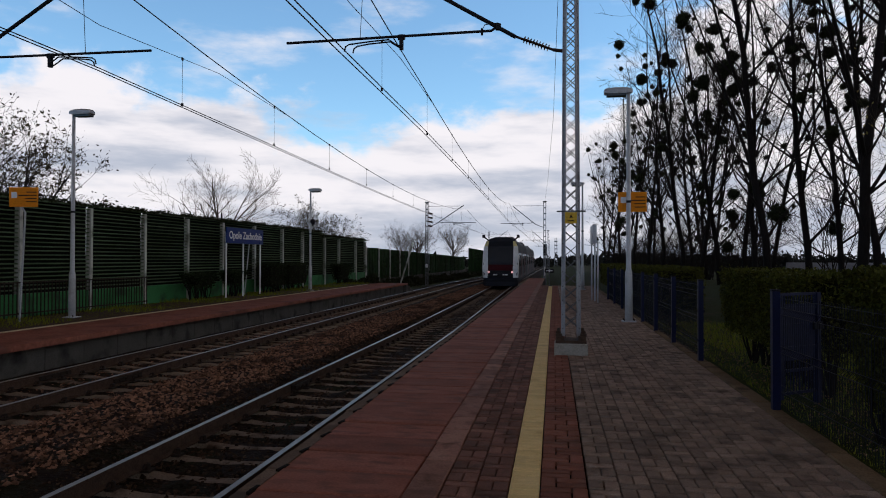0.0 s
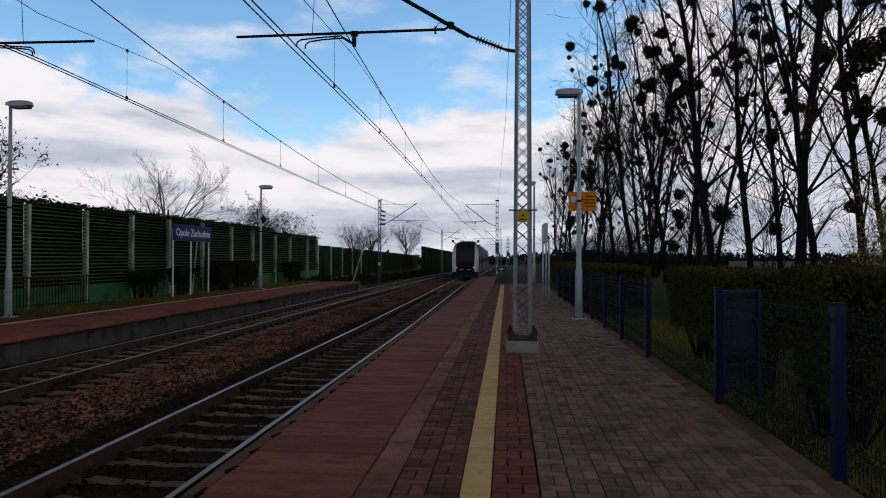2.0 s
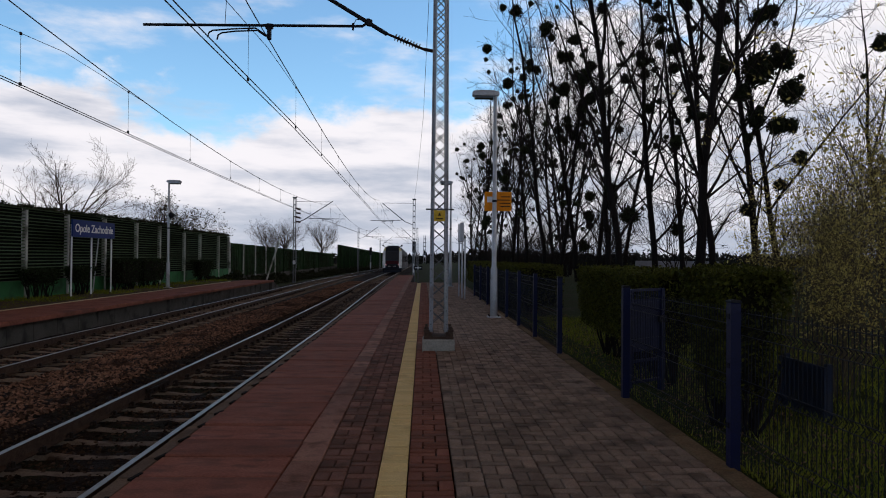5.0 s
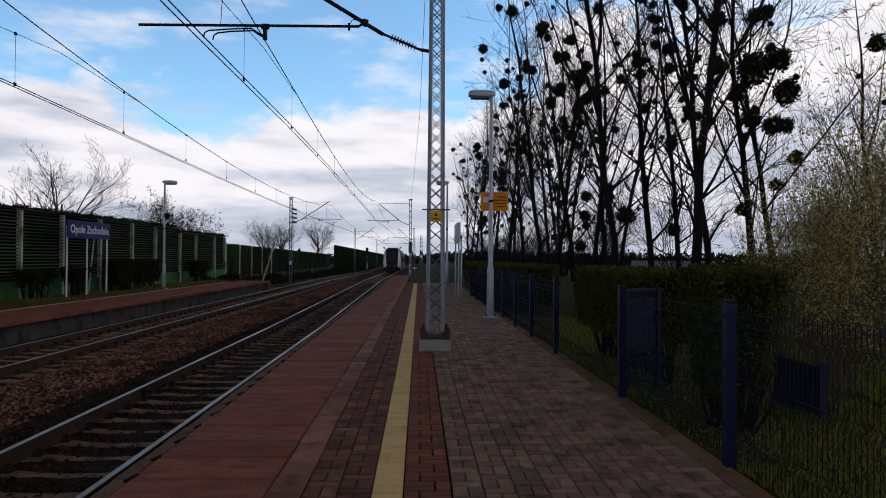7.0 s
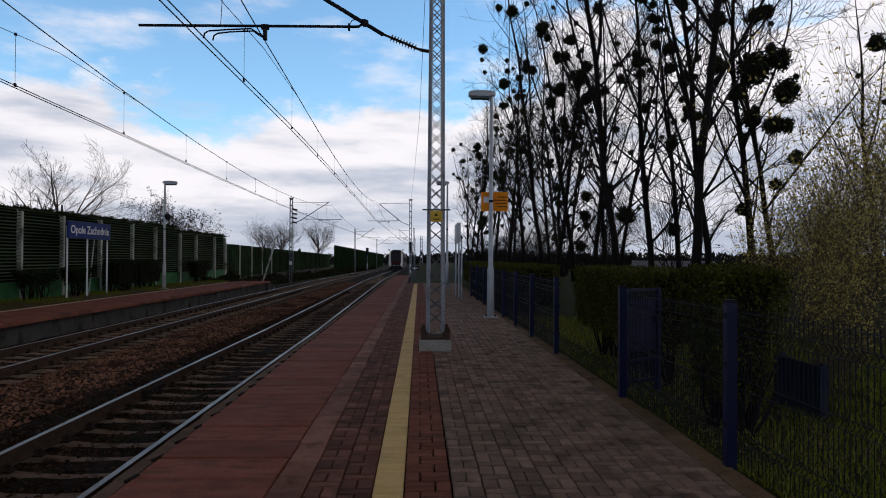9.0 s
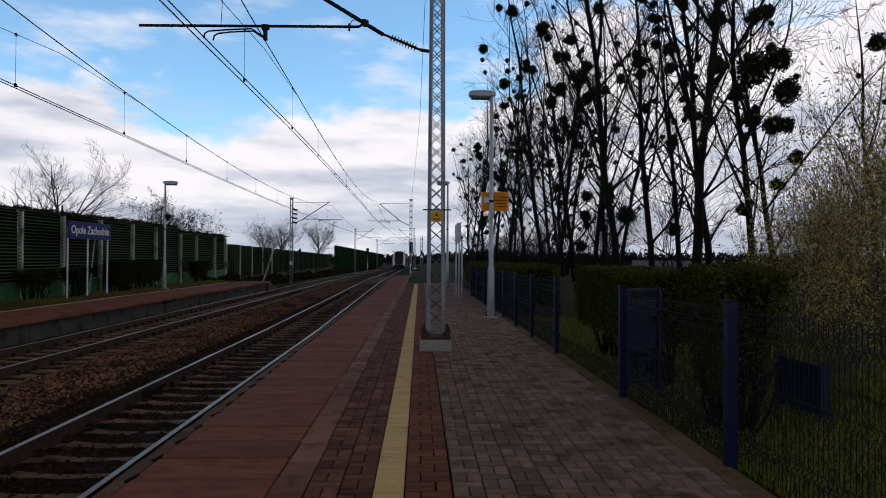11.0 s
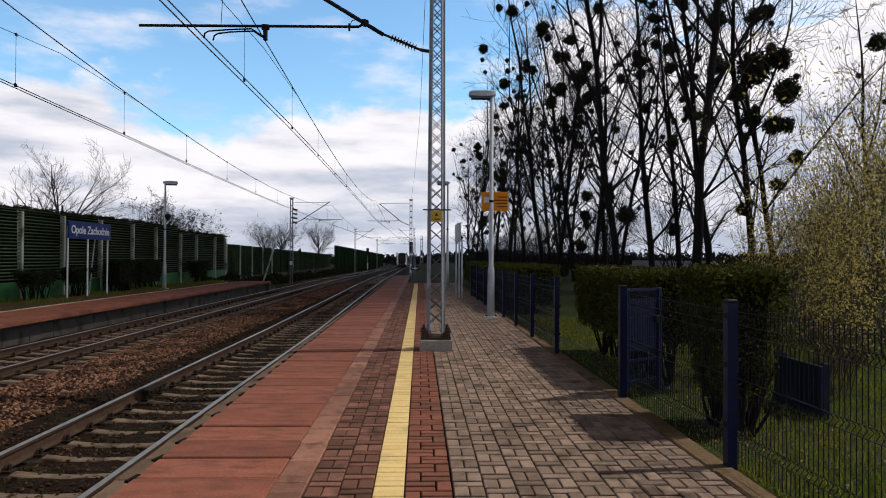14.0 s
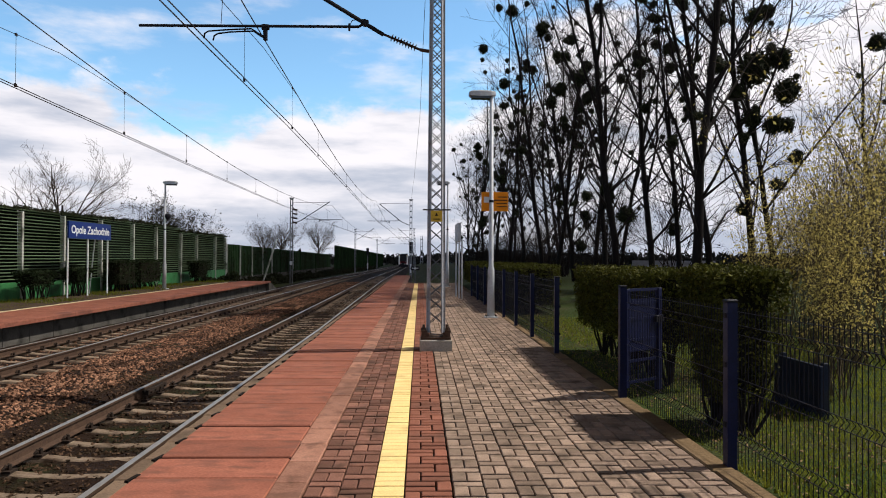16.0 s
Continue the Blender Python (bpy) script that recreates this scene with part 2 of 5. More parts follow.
M_roof_grey = mat("grey_roof_sheet", (0.16, 0.17, 0.19), (0.12, 0.13, 0.145), 2, 0.6)
M_wallp = mat("pale_render", (0.42, 0.40, 0.37), (0.36, 0.34, 0.31), 1.5, 0.85)
M_train_white = mat("white_train_paint", (0.84, 0.84, 0.82), (0.78, 0.78, 0.76), 2, 0.35, bump=0.02, dirt=(0.60, 0.60, 0.60), dirt_scale=0.9, coat=0.1)
M_train_dark = mat("dark_train_paint", (0.022, 0.024, 0.032), (0.03, 0.032, 0.04), 2, 0.65, bump=0.02, coat=0.0)
M_train_grey = mat("grey_train_side", (0.072, 0.074, 0.085), (0.054, 0.056, 0.066), 1, 0.65, bump=0.02, coat=0.0)
M_train_red = mat("maroon_train_panel", (0.060, 0.007, 0.010), (0.045, 0.006, 0.008), 2, 0.4, bump=0.02, coat=0.05)
M_train_yellow = mat("cream_yellow_corner", (0.72, 0.62, 0.30), (0.66, 0.56, 0.26), 2, 0.4, bump=0.02)
M_glass = mat("dark_window_glass", (0.02, 0.024, 0.028), (0.015, 0.018, 0.022), 2, 0.12, 0.0, bump=0, spec=0.35, coat=0.1)
M_tail = glow("lit_tail_lamp", (1.0, 0.42, 0.42), 0.9)
M_sun_blocker = mat("sun_blocker_white", (0.8, 0.8, 0.8), (0.75, 0.75, 0.77), 0.01, 1.0, bump=0)


# ---------- mesh tools ----------
class Shape:
    """Collects vertices and faces for one mesh."""

    def __init__(self):
        self.v, self.f = [], []

    def add(self, verts, faces):
        n = len(self.v)
        self.v.extend(verts)
        self.f.extend([tuple(i + n for i in f) for f in faces])
        return self

    def box(self, x0, x1, y0, y1, z0, z1, c=0.0):
        """A box; c: the width of the chamfer round its top."""
        if not c:
            return self.add([(x0, y0, z0), (x1, y0, z0), (x1, y1, z0), (x0, y1, z0), (x0, y0, z1), (x1, y0, z1), (x1, y1, z1), (x0, y1, z1)],
                            [(0, 3, 2, 1), (4, 5, 6, 7), (0, 1, 5, 4), (1, 2, 6, 5), (2, 3, 7, 6), (3, 0, 4, 7)])
        ring = lambda a, z: [(x0 + a, y0 + a, z), (x1 - a, y0 + a, z), (x1 - a, y1 - a, z), (x0 + a, y1 - a, z)]
        fs = [(0, 3, 2, 1), (8, 9, 10, 11)]
        for k in (0, 4):
            fs += [(k + i, k + (i + 1) % 4, k + 4 + (i + 1) % 4, k + 4 + i) for i in range(4)]
        return self.add(ring(0, z0) + ring(0, z1 - c) + ring(c, z1), fs)

    def tube(self, p, q, r0, r1=None, n=6, caps=True):
        r1 = r0 if r1 is None else r1
        p, q = Vector(p), Vector(q)
        d = (q - p).normalized()
        a = d.orthogonal().normalized()
        b = d.cross(a)
        vs = []
        for c, r in ((p, r0), (q, r1)):
            for i in range(n):
                t = 2 * math.pi * i / n
                vs.append(tuple(c + (a * math.cos(t) + b * math.sin(t)) * r))
        fs = [(i, (i + 1) % n, n + (i + 1) % n, n + i) for i in range(n)]
        if caps:
            fs += [tuple(range(n - 1, -1, -1)), tuple(range(n, 2 * n))]
        return self.add(vs, fs)

    def pipe(self, pts, r, n=5):
        """A round wire or pipe through points; r: one radius or one for each point."""
        pts = [Vector(p) for p in pts]
        rs = r if isinstance(r, (list, tuple)) else [r] * len(pts)
        base = len(self.v)
        a = None
        for k, p in enumerate(pts):
            d = (pts[min(k + 1, len(pts) - 1)] - pts[max(k - 1, 0)]).normalized()
            a = d.orthogonal().normalized() if a is None else (a - d * a.dot(d)).normalized()
            b = d.cross(a)
            for i in range(n):
                t = 2 * math.pi * i / n
                self.v.append(tuple(p + (a * math.cos(t) + b * math.sin(t)) * rs[k]))
        for k in range(len(pts) - 1):
            o = base + k * n
            self.f.extend([(o + i, o + (i + 1) % n, o + n + (i + 1) % n, o + n + i) for i in range(n)])
        self.f.append(tuple(base + i for i in range(n - 1, -1, -1)))
        self.f.append(tuple(base + (len(pts) - 1) * n + i for i in range(n)))
        return self

    def extrude(self, profile, y0, y1):
        """A profile of (x, z) points drawn along y, closed with caps."""
        n = len(profile)
        vs = [(x, y0, z) for x, z in profile] + [(x, y1, z) for x, z in profile]
        fs = [(i, n + i, n + (i + 1) % n, (i + 1) % n) for i in range(n)]
        fs += [tuple(range(n)), tuple(range(2 * n - 1, n - 1, -1))]
        return self.add(vs, fs)

    def bar(self, p, q, w, h=None):
        """A square bar from p to q."""
        h = h or w
        p, q = Vector(p), Vector(q)
        d = (q - p).normalized()
        s = d.cross(Vector((0, 0, 1)))
        s = s.normalized() if s.length > 1e-4 else Vector((1, 0, 0))
        u = s.cross(d)
        vs = [tuple(c + s * a * w / 2 + u * b * h / 2) for c in (p, q) for a, b in ((-1, -1), (1, -1), (1, 1), (-1, 1))]
        return self.add(vs, [(0, 1, 5, 4), (1, 2, 6, 5), (2, 3, 7, 6), (3, 0, 4, 7), (3, 2, 1, 0), (4, 5, 6, 7)])

    def mesh(self, name, material, smooth=False):
        me = bpy.data.meshes.new(name)
        me.from_pydata(self.v, [], self.f)
        me.materials.append(material)
        if smooth:
            me.shade_smooth()
        me.update()
        return me


def part(name, shape, material, parent=None, label="", smooth=False):
    """Links a shape (or a ready mesh) as ONE mesh object, under a thing or a part."""
    me = shape if isinstance(shape, bpy.types.Mesh) else shape.mesh(name, material, smooth)
    ob = new(name, me)
    ob.parent = parent
    if label:
        ob["label"] = label
    return ob


def thing(name, at, label, category, group="", turn=0.0):
    e = new(name)
    e.empty_display_size = 0.1
    e.location = at
    e.rotation_euler = (0, 0, radians(turn))
    return tagged(e, label, category, group)


def structure(name, shape, material, label="", smooth=False):
    return tagged(part(name, shape, material, smooth=smooth), label, kind="structure")


def quads_mesh(name, V, material, per=4):
    """A mesh of loose faces with per corners each, from an array of corners."""
    n = len(V) // per
    me = bpy.data.meshes.new(name)
    me.vertices.add(len(V))
    me.vertices.foreach_set("co", np.asarray(V, dtype=np.float32).ravel())
    me.loops.add(n * per)
    me.loops.foreach_set("vertex_index", np.arange(n * per, dtype=np.int32))
    me.polygons.add(n)
    me.polygons.foreach_set("loop_start", np.arange(0, n * per, per, dtype=np.int32))
    me.materials.append(material)
    me.update(calc_edges=True)
    me.validate()
    return me


def leaf_cards(rng, centres, size, flat=0.0):
    """Corners of small pointed leaves, turned at random, at the given centres."""
    n = len(centres)
    a = rng.normal(size=(n, 3))
    a[:, 2] *= 1 - flat
    a /= np.linalg.norm(a, axis=1)[:, None]
    b = np.cross(a, rng.normal(size=(n, 3)))
    b /= np.linalg.norm(b, axis=1)[:, None]
    s = (size * rng.uniform(0.6, 1.4, n))[:, None]
    V = np.stack([centres - a * s, centres + b * s * 0.45 - a * s * 0.1, centres + a * s, centres - b * s * 0.45 - a * s * 0.1], 1)
    return V.reshape(-1, 3)


def chunks(rng, P, size):
    """Rough stones at points P: squashed, turned octahedra. Returns triangle corners."""
    n = len(P)
    base = np.array([(1, 0, 0), (-1, 0, 0), (0, 1, 0), (0, -1, 0), (0, 0, 1), (0, 0, -1)], float)
    o = base[None] * rng.uniform(0.55, 1.25, (n, 6, 1)) + rng.normal(0, 0.16, (n, 6, 3))
    an = rng.uniform(0, 2 * np.pi, n)
    ti = rng.uniform(-0.9, 0.9, n)
    c, s, ct, st = np.cos(an), np.sin(an), np.cos(ti), np.sin(ti)
    y, z = o[:, :, 1] * ct[:, None] - o[:, :, 2] * st[:, None], o[:, :, 1] * st[:, None] + o[:, :, 2] * ct[:, None]
    x = o[:, :, 0]
    o = np.stack([x * c[:, None] - y * s[:, None], x * s[:, None] + y * c[:, None], z * 0.75], 2)
    V = P[:, None] + o * (size * rng.uniform(0.6, 1.35, n))[:, None, None]
    tri = np.array([(0, 2, 4), (2, 1, 4), (1, 3, 4), (3, 0, 4), (2, 0, 5), (1, 2, 5), (3, 1, 5), (0, 3, 5)])
    fs = (tri[None] + 6 * np.arange(n)[:, None, None]).reshape(-1, 3)
    return V.reshape(-1, 3), fs


def stone_mesh(name, V, fs, material):
    me = bpy.data.meshes.new(name)
    me.from_pydata(V.tolist(), [], fs.tolist())
    me.materials.append(material)
    return me


# ---------- plan ----------
RAIL_Z = -0.55
TRACK_1, TRACK_2 = -3.71, -8.62
EDGE_1, EDGE_2 = -2.03, -10.35
PLAT_2_Z = -0.12
END_1, END_2 = 41.5, 46.5
SLAB_END = 58.0
WALL_X = -15.5
FENCE_X = 2.3


def drift(y):
    """Leftward bend of the nearer track and its wires, fitted to the camera's view."""
    return -0.0045 * min(max(0.0, y - 3.0), 63.0) - 0.0115 * (min(max(y, 20.0), 66.0) - 20.0) - 0.010 * max(0.0, y - 66.0)


def skew(y):
    """Sideways shear of the platform with distance, fitted to the camera's view."""
    return -0.0058 * max(0.0, y - 3.5)


def dip(y):
    """Gentle fall of line and land beyond the station, fitted to the camera's view."""
    return -0.0064 * min(max(0.0, y - 60.0), 240.0)


def smooth_step(a, b, x):
    t = min(max((x - a) / (b - a), 0), 1)
    return t * t * (3 - 2 * t)


def ground_z(x, y):
    """The lie of the land: track bed between the platforms, verges level with them."""
    bed = -0.92
    left = PLAT_2_Z - 0.04 if y < END_2 else PLAT_2_Z - 0.04 - 0.8 * smooth_step(END_2, END_2 + 6, y)
    right = -0.05 - 0.55 * smooth_step(END_1 - 1, END_1 + 6, y) * smooth_step(6, 2, x)
    if x <= -11.6:
        z = left
    elif x < -10.6:
        z = left + (bed - left) * smooth_step(-11.6, -10.6, x)
    elif x < -1.6:
        z = bed
    elif x < 1.2:
        z = bed + (right - bed) * smooth_step(-1.6, 1.2, x)
    else:
        z = right
    if x > 5 or x < -17:
        z += 0.12 * noise.noise(Vector((x * 0.12, y * 0.12, 0)))
    far = max(abs(x), y) - 300
    if far > 0:
        z -= 0.003 * far
    return z + dip(y)


def build_ground():
    xs = [-2500, -900, -400, -200, -120, -80, -50, -35, -25, -20, -17, -14, -11.7, -11.3, -11, -10.7, -10.5, -6, -1.7, -1.2, -0.7, -0.2, 0.3, 0.8,
          1.25, 2.2, 2.6, 3.2, 4, 5, 6, 7, 8.5, 10, 12, 15, 20, 28, 40, 60, 90, 140, 250, 500, 1000, 2500]
    ys = [-400, -100, -30, -10, 0, 3, 6, 9, 12, 16, 20, 25, 30, 35, 39, 41, 43, 45, 47, 50, 55, 62, 70, 85, 100, 130, 180, 260, 400, 700, 1400, 3500]
    s = Shape()
    s.v = [(x, y, ground_z(x, y)) for y in ys for x in xs]
    n = len(xs)
    s.f = [(j * n + i, j * n + i + 1, (j + 1) * n + i + 1, (j + 1) * n + i) for j in range(len(ys) - 1) for i in range(n - 1)]
    structure("ground", s, M_grass, "patchy spring grass and bare earth around the railway")


build_ground()


# ---------- track bed ----------
def bed_z(x):
    """Height of the ballast across the two tracks: fuller between and outside them."""
    z = RAIL_Z - 0.238
    mid = 0.5 * (TRACK_1 + TRACK_2)
    d = abs(x - mid)
    if d < 1.3:
        z += 0.12 * smooth_step(1.3, 0.6, d)
    return z


def build_bed():
    rng = np.random.default_rng(4)
    s = Shape()
    xs = np.linspace(-10.75, -1.9, 40)
    ys = np.concatenate([np.arange(-4, 40, 0.5), np.arange(40, 90, 2.0), np.arange(90, 420, 15.0)])
    s.v = [(x + 0.6 * drift(y), y, bed_z(x) + dip(y) + rng.uniform(-0.018, 0.018)) for y in ys for x in xs]
    n = len(xs)
    s.f = [(j * n + i, j * n + i + 1, (j + 1) * n + i + 1, (j + 1) * n + i) for j in range(len(ys) - 1) for i in range(n - 1)]
    structure("ballast_bed", s, M_ballast, "rust-brown ballast bed under two railway tracks")

    def scatter(name, x0, x1, count, size, material, label, far=60):
        u = rng.uniform(0, 1, count)
        y = -3.5 + (far + 3.5) * u ** 1.6
        x = rng.uniform(x0, x1, count)
        z = np.array([bed_z(v) for v in x]) + rng.uniform(-0.018, 0.012, count)
        V, fs = chunks(rng, np.stack([x, y, z], 1), size)
        ob = part(name, stone_mesh(name, V, fs, material), material)
        tagged(ob, label, "ballast", kind="stuff")

    scatter("ballast_stones", -7.45, -5.35, 40000, 0.038, M_stone, "reddish-brown broken ballast stones between the tracks")
    scatter("ballast_stones", -10.3, -7.4, 20000, 0.028, M_stone, "brown ballast stones in the further track")
    scatter("oily_ballast_stones", -5.75, -2.1, 44000, 0.03, M_dark_stone, "dark oily ballast stones in the nearer track")


build_bed()


def sleeper_mesh():
    """A concrete sleeper: high seats under the rails, dished in the middle."""
    s = Shape()
    st = [(-1.25, -0.02), (-1.05, 0.0), (-0.62, 0.0), (-0.35, -0.03), (0, -0.04), (0.35, -0.03), (0.62, 0.0), (1.05, 0.0), (1.25, -0.02)]
    prof = [(-0.13, -0.2), (0.13, -0.2), (0.072, -0.014), (0.054, 0.0), (-0.054, 0.0), (-0.072, -0.014)]
    for x, dz in st:
        s.v += [(x, y, -0.19 + z + dz) for y, z in prof]
    n = len(prof)
    for k in range(len(st) - 1):
        s.f += [(k * n + i, k * n + (i + 1) % n, (k + 1) * n + (i + 1) % n, (k + 1) * n + i) for i in range(n)]
    s.f += [tuple(range(n - 1, -1, -1)), tuple((len(st) - 1) * n + i for i in range(n))]
    return s.mesh("sleeper", M_sleeper)


def rail_shape(y0, y1):
    prof = [(-0.07, -0.172), (0.07, -0.172), (0.07, -0.16), (0.012, -0.14), (0.01, -0.045), (0.034, -0.035), (0.036, -0.004),
            (-0.036, -0.004), (-0.034, -0.035), (-0.01, -0.045), (-0.012, -0.14), (-0.07, -0.16)]
    return Shape().extrude(prof, y0, y1)


def head_shape(y0, y1):
    return Shape().extrude([(-0.035, -0.006), (0.035, -0.006), (0.033, -0.001), (0.028, 0.0), (-0.028, 0.0), (-0.033, -0.001)], y0, y1)


def bent(make, bend):
    """A rail profile in lengths that follow the bend of the track."""
    s = Shape()
    for y0, y1 in ((-4, 20), (20, 60), (60, 180), (180, 300)):
        q = make(y0, y1)
        s.add([(x + bend(y), y, z + dip(y)) for x, y, z in q.v], q.f)
    return s


def clip_shape():
    """A sprung clip with its bolt and rib plate on the rail foot."""
    s = Shape().box(0.045, 0.145, -0.07, 0.07, -0.19, -0.165)
    s.tube((0.1, 0, -0.17), (0.1, 0, -0.105), 0.024, 0.02, 6)
    s.pipe([(0.06, -0.05, -0.15), (0.07, -0.03, -0.115), (0.1, 0, -0.125), (0.07, 0.03, -0.115), (0.06, 0.05, -0.15)], 0.014, 5)
    return s.mesh("rail_clip", M_clip)


def build_track(cx, label, bend):
    tr = thing("railway_track", (cx, 0, RAIL_Z), label, "railway track", "two railway tracks")
    sm, cm = SLEEPER, CLIP
    for k in range(150):
        y = -3.4 + 0.6 * k
        part("sleeper", sm, None, tr).location = (random.uniform(-0.01, 0.01) + bend(y), y, dip(y) + random.uniform(-0.006, 0.004))
    far = Shape()
    for k in range(150, 460):
        b = bend(-3.4 + 0.6 * k)
        far.box(b - 1.25, b + 1.25, -3.4 + 0.6 * k - 0.1, -3.4 + 0.6 * k + 0.1, -0.3 + dip(0.6 * k), -0.236 + dip(0.6 * k))
    tagged(part("far_sleepers", far, M_sleeper, tr), kind="stuff")
    for side in (-0.7525, 0.7525):
        r = part("rail", bent(rail_shape, bend), M_rail, tr)
        r.location.x = side
        h = part("rail_head", bent(head_shape, bend), M_railtop, r, "bright polished running surface")
        for k in range(72):
            for turn in (0, 1):
                c = part("rail_clip", cm, None, tr)
                c.location = (side + bend(2.0 + 0.6 * k), 2.0 + 0.6 * k, 0)
                c.rotation_euler.z = math.pi * turn
        # bolted joint plates on the rail web
        for y in (11.5, 41.5):
            p = Shape().box(-0.05, -0.012, y - 0.4, y + 0.4, -0.13, -0.05).box(0.012, 0.05, y - 0.4, y + 0.4, -0.13, -0.05)
            for d in (-0.28, -0.1, 0.1, 0.28):
                p.tube((-0.08, y + d, -0.09), (0.08, y + d, -0.09), 0.018)
            part("joint_plate", p, M_clip, r)
    return tr


SLEEPER, CLIP = sleeper_mesh(), clip_shape()
build_track(TRACK_1, "railway track with dished concrete sleepers on dark ballast", drift)
build_track(TRACK_2, "second railway track on brown ballast beside the far platform", lambda y: 0.3 * drift(y))


# ---------- platforms ----------
def paver_mesh(name, w, d, material, h=0.06, c=0.006):
    return Shape().box(-w / 2, w / 2, -d / 2, d / 2, -h, 0, c).mesh(name, material)


def lay(owner, name, spots, material, near=300, h=0.06, c=0.006):
    """Lays pavers: spots are (x, y, width, depth); the nearest as pieces of their own, the rest as one part."""
    rng = random.Random(name + str(len(spots)))
    spots = sorted(spots, key=lambda q: abs(q[1] - 4.2) + (50 if q[1] < 4.2 else 0))
    shared = {}
    for x, y, w, d in spots[:near]:
        key = (round(w, 3), round(d, 3))
        if key not in shared:
            shared[key] = paver_mesh(name, w, d, material, h, c)
        ob = part(name, shared[key], None, owner)
        ob.location = (x + skew(y), y, rng.uniform(-0.003, 0.003))
        ob.rotation_euler = (rng.uniform(-0.006, 0.006), rng.uniform(-0.006, 0.006), rng.uniform(-0.008, 0.008))
    rest = Shape()
    for x, y, w, d in spots[near:]:
        x += skew(y)
        z = rng.uniform(-0.003, 0.003)
        rest.box(x - w / 2, x + w / 2, y - d / 2, y + d / 2, -h, z, c)
    if rest.v:
        tagged(part("far_" + name + "s", rest, material, owner), kind="stuff")


def build_platform_1():
    g = 0.015
    def leant(shape):
        """Shears a long shape by the platform's view-fitted skew."""
        shape.v = [(x + skew(y), y, z) for x, y, z in shape.v]
        return shape

    base = Shape().box(EDGE_1 + 0.12, FENCE_X - 0.06, -6, 3.5, -0.3, -0.045).box(EDGE_1 + 0.12, FENCE_X - 0.06, 3.5, END_1, -0.3, -0.045)
    leant(base)
    plat = structure("platform_1", base, M_joint, "station platform paved with red slabs and brown bricks")
    # edge wall of concrete units below the slabs
    y = -6.0
    k = 0
    while y < SLAB_END - 0.1:
        y1 = min(y + 1.5, SLAB_END)
        part("edge_wall_unit", leant(Shape().box(EDGE_1 + 0.1, EDGE_1 + 0.3, y + 0.01, y1 - 0.01, -1.05, -0.1)), M_concrete, plat)
        y = y1
        k += 1
    part("slab_bed", leant(Shape().box(EDGE_1 + 0.3, -0.7, END_1 + 0.2, SLAB_END, -1.05, -0.05)), M_joint, plat)
    part("end_wall", leant(Shape().box(EDGE_1 + 0.3, FENCE_X - 0.06, END_1 - 0.004, END_1 + 0.2, -1.05, -0.01)), M_concrete, plat)
    # red slabs along the edge, each with a small chipped nose
    slab = Shape().box(EDGE_1, -1.02, -0.2345, 0.2345, -0.1, 0, 0.01)
    sm = slab.mesh("edge_slab", M_slab)
    rng = random.Random(8)
    for j in range(125):
        o = part("edge_slab", sm, None, plat)
        o.location = (rng.uniform(-0.006, 0.006) + skew(-3.75 + 0.4935 * j), -4.0 + 0.4935 * j + 0.25, rng.uniform(-0.004, 0.004))
        o.rotation_euler = (rng.uniform(-0.003, 0.003), rng.uniform(-0.003, 0.003), rng.uniform(-0.004, 0.004))
    nose = Shape().box(EDGE_1 - 0.135, EDGE_1 - 0.004, -0.243, 0.243, -0.12, -0.012, 0.012).mesh("nosing", M_nosing)
    # raised dark bars drawn for the dark marks along the slab edge
    slot = Shape().box(-0.014, 0.014, -0.075, 0.075, -0.02, 0.004).mesh("lifting_slot", M_joint)
    for j in range(125):
        yj = -4.0 + 0.4935 * j + 0.25
        part("nosing", nose, None, plat).location = (rng.uniform(-0.008, 0.006) + skew(yj), yj, rng.uniform(-0.005, 0.003))
        if j < 90:
            o = part("lifting_slot", slot, None, plat)
            o.location = (EDGE_1 - 0.012 + skew(yj) + rng.uniform(-0.008, 0.008), yj + 0.25, 0.0)
            o.rotation_euler.z = -0.12 + rng.uniform(-0.12, 0.12)
    km = Shape().box(-1.012, -0.785, -0.245, 0.245, -0.09, 0.004, 0.008).mesh("kerb_slab", M_kerb)
    for j in range(125):
        o = part("kerb_slab", km, None, plat)
        o.location = (rng.uniform(-0.004, 0.004) + skew(-3.88 + 0.4935 * j), -4.0 + 0.4935 * j + 0.12, rng.uniform(-0.003, 0.003))
        o.rotation_euler.z = rng.uniform(-0.006, 0.006)

    def i_bond(x0, cols, w, y0, y1, shift=0.0):
        """Columns of two bricks lengthwise, then one across."""
        out = []
        for c in range(cols):
            y = y0 - (c % 2) * 0.15 + shift
            while y < y1:
                for q in (0.25, 0.75):
                    out.append((x0 + w * (c + q), y + 0.1, w / 2 - g * 0.55, 0.2 - g * 1.9))
                out.append((x0 + w * (c + 0.5), y + 0.25, w - g * 0.8, 0.1 - g * 1.9))
                y += 0.3
        return out

    lay(plat, "brown_brick", i_bond(-0.78, 2, 0.227, -4.2, END_1 - 0.3), M_brick_brown)
    lay(plat, "grey_brick", i_bond(0.215, 9, 0.215, -4.2, END_1 - 0.3), M_brick_grey, near=300)
    red, y, flip = [], -4.2, 0
    while y < END_1 - 0.3:
        if flip:
            red.append((-0.06, y + 0.1, 0.108 - g * 0.6, 0.2 - g * 1.9))
            red += [(0.102, y + q, 0.212 - g * 0.6, 0.1 - g * 1.9) for q in (0.05, 0.15)]
        else:
            red.append((0.156, y + 0.1, 0.108 - g * 0.6, 0.2 - g * 1.9))
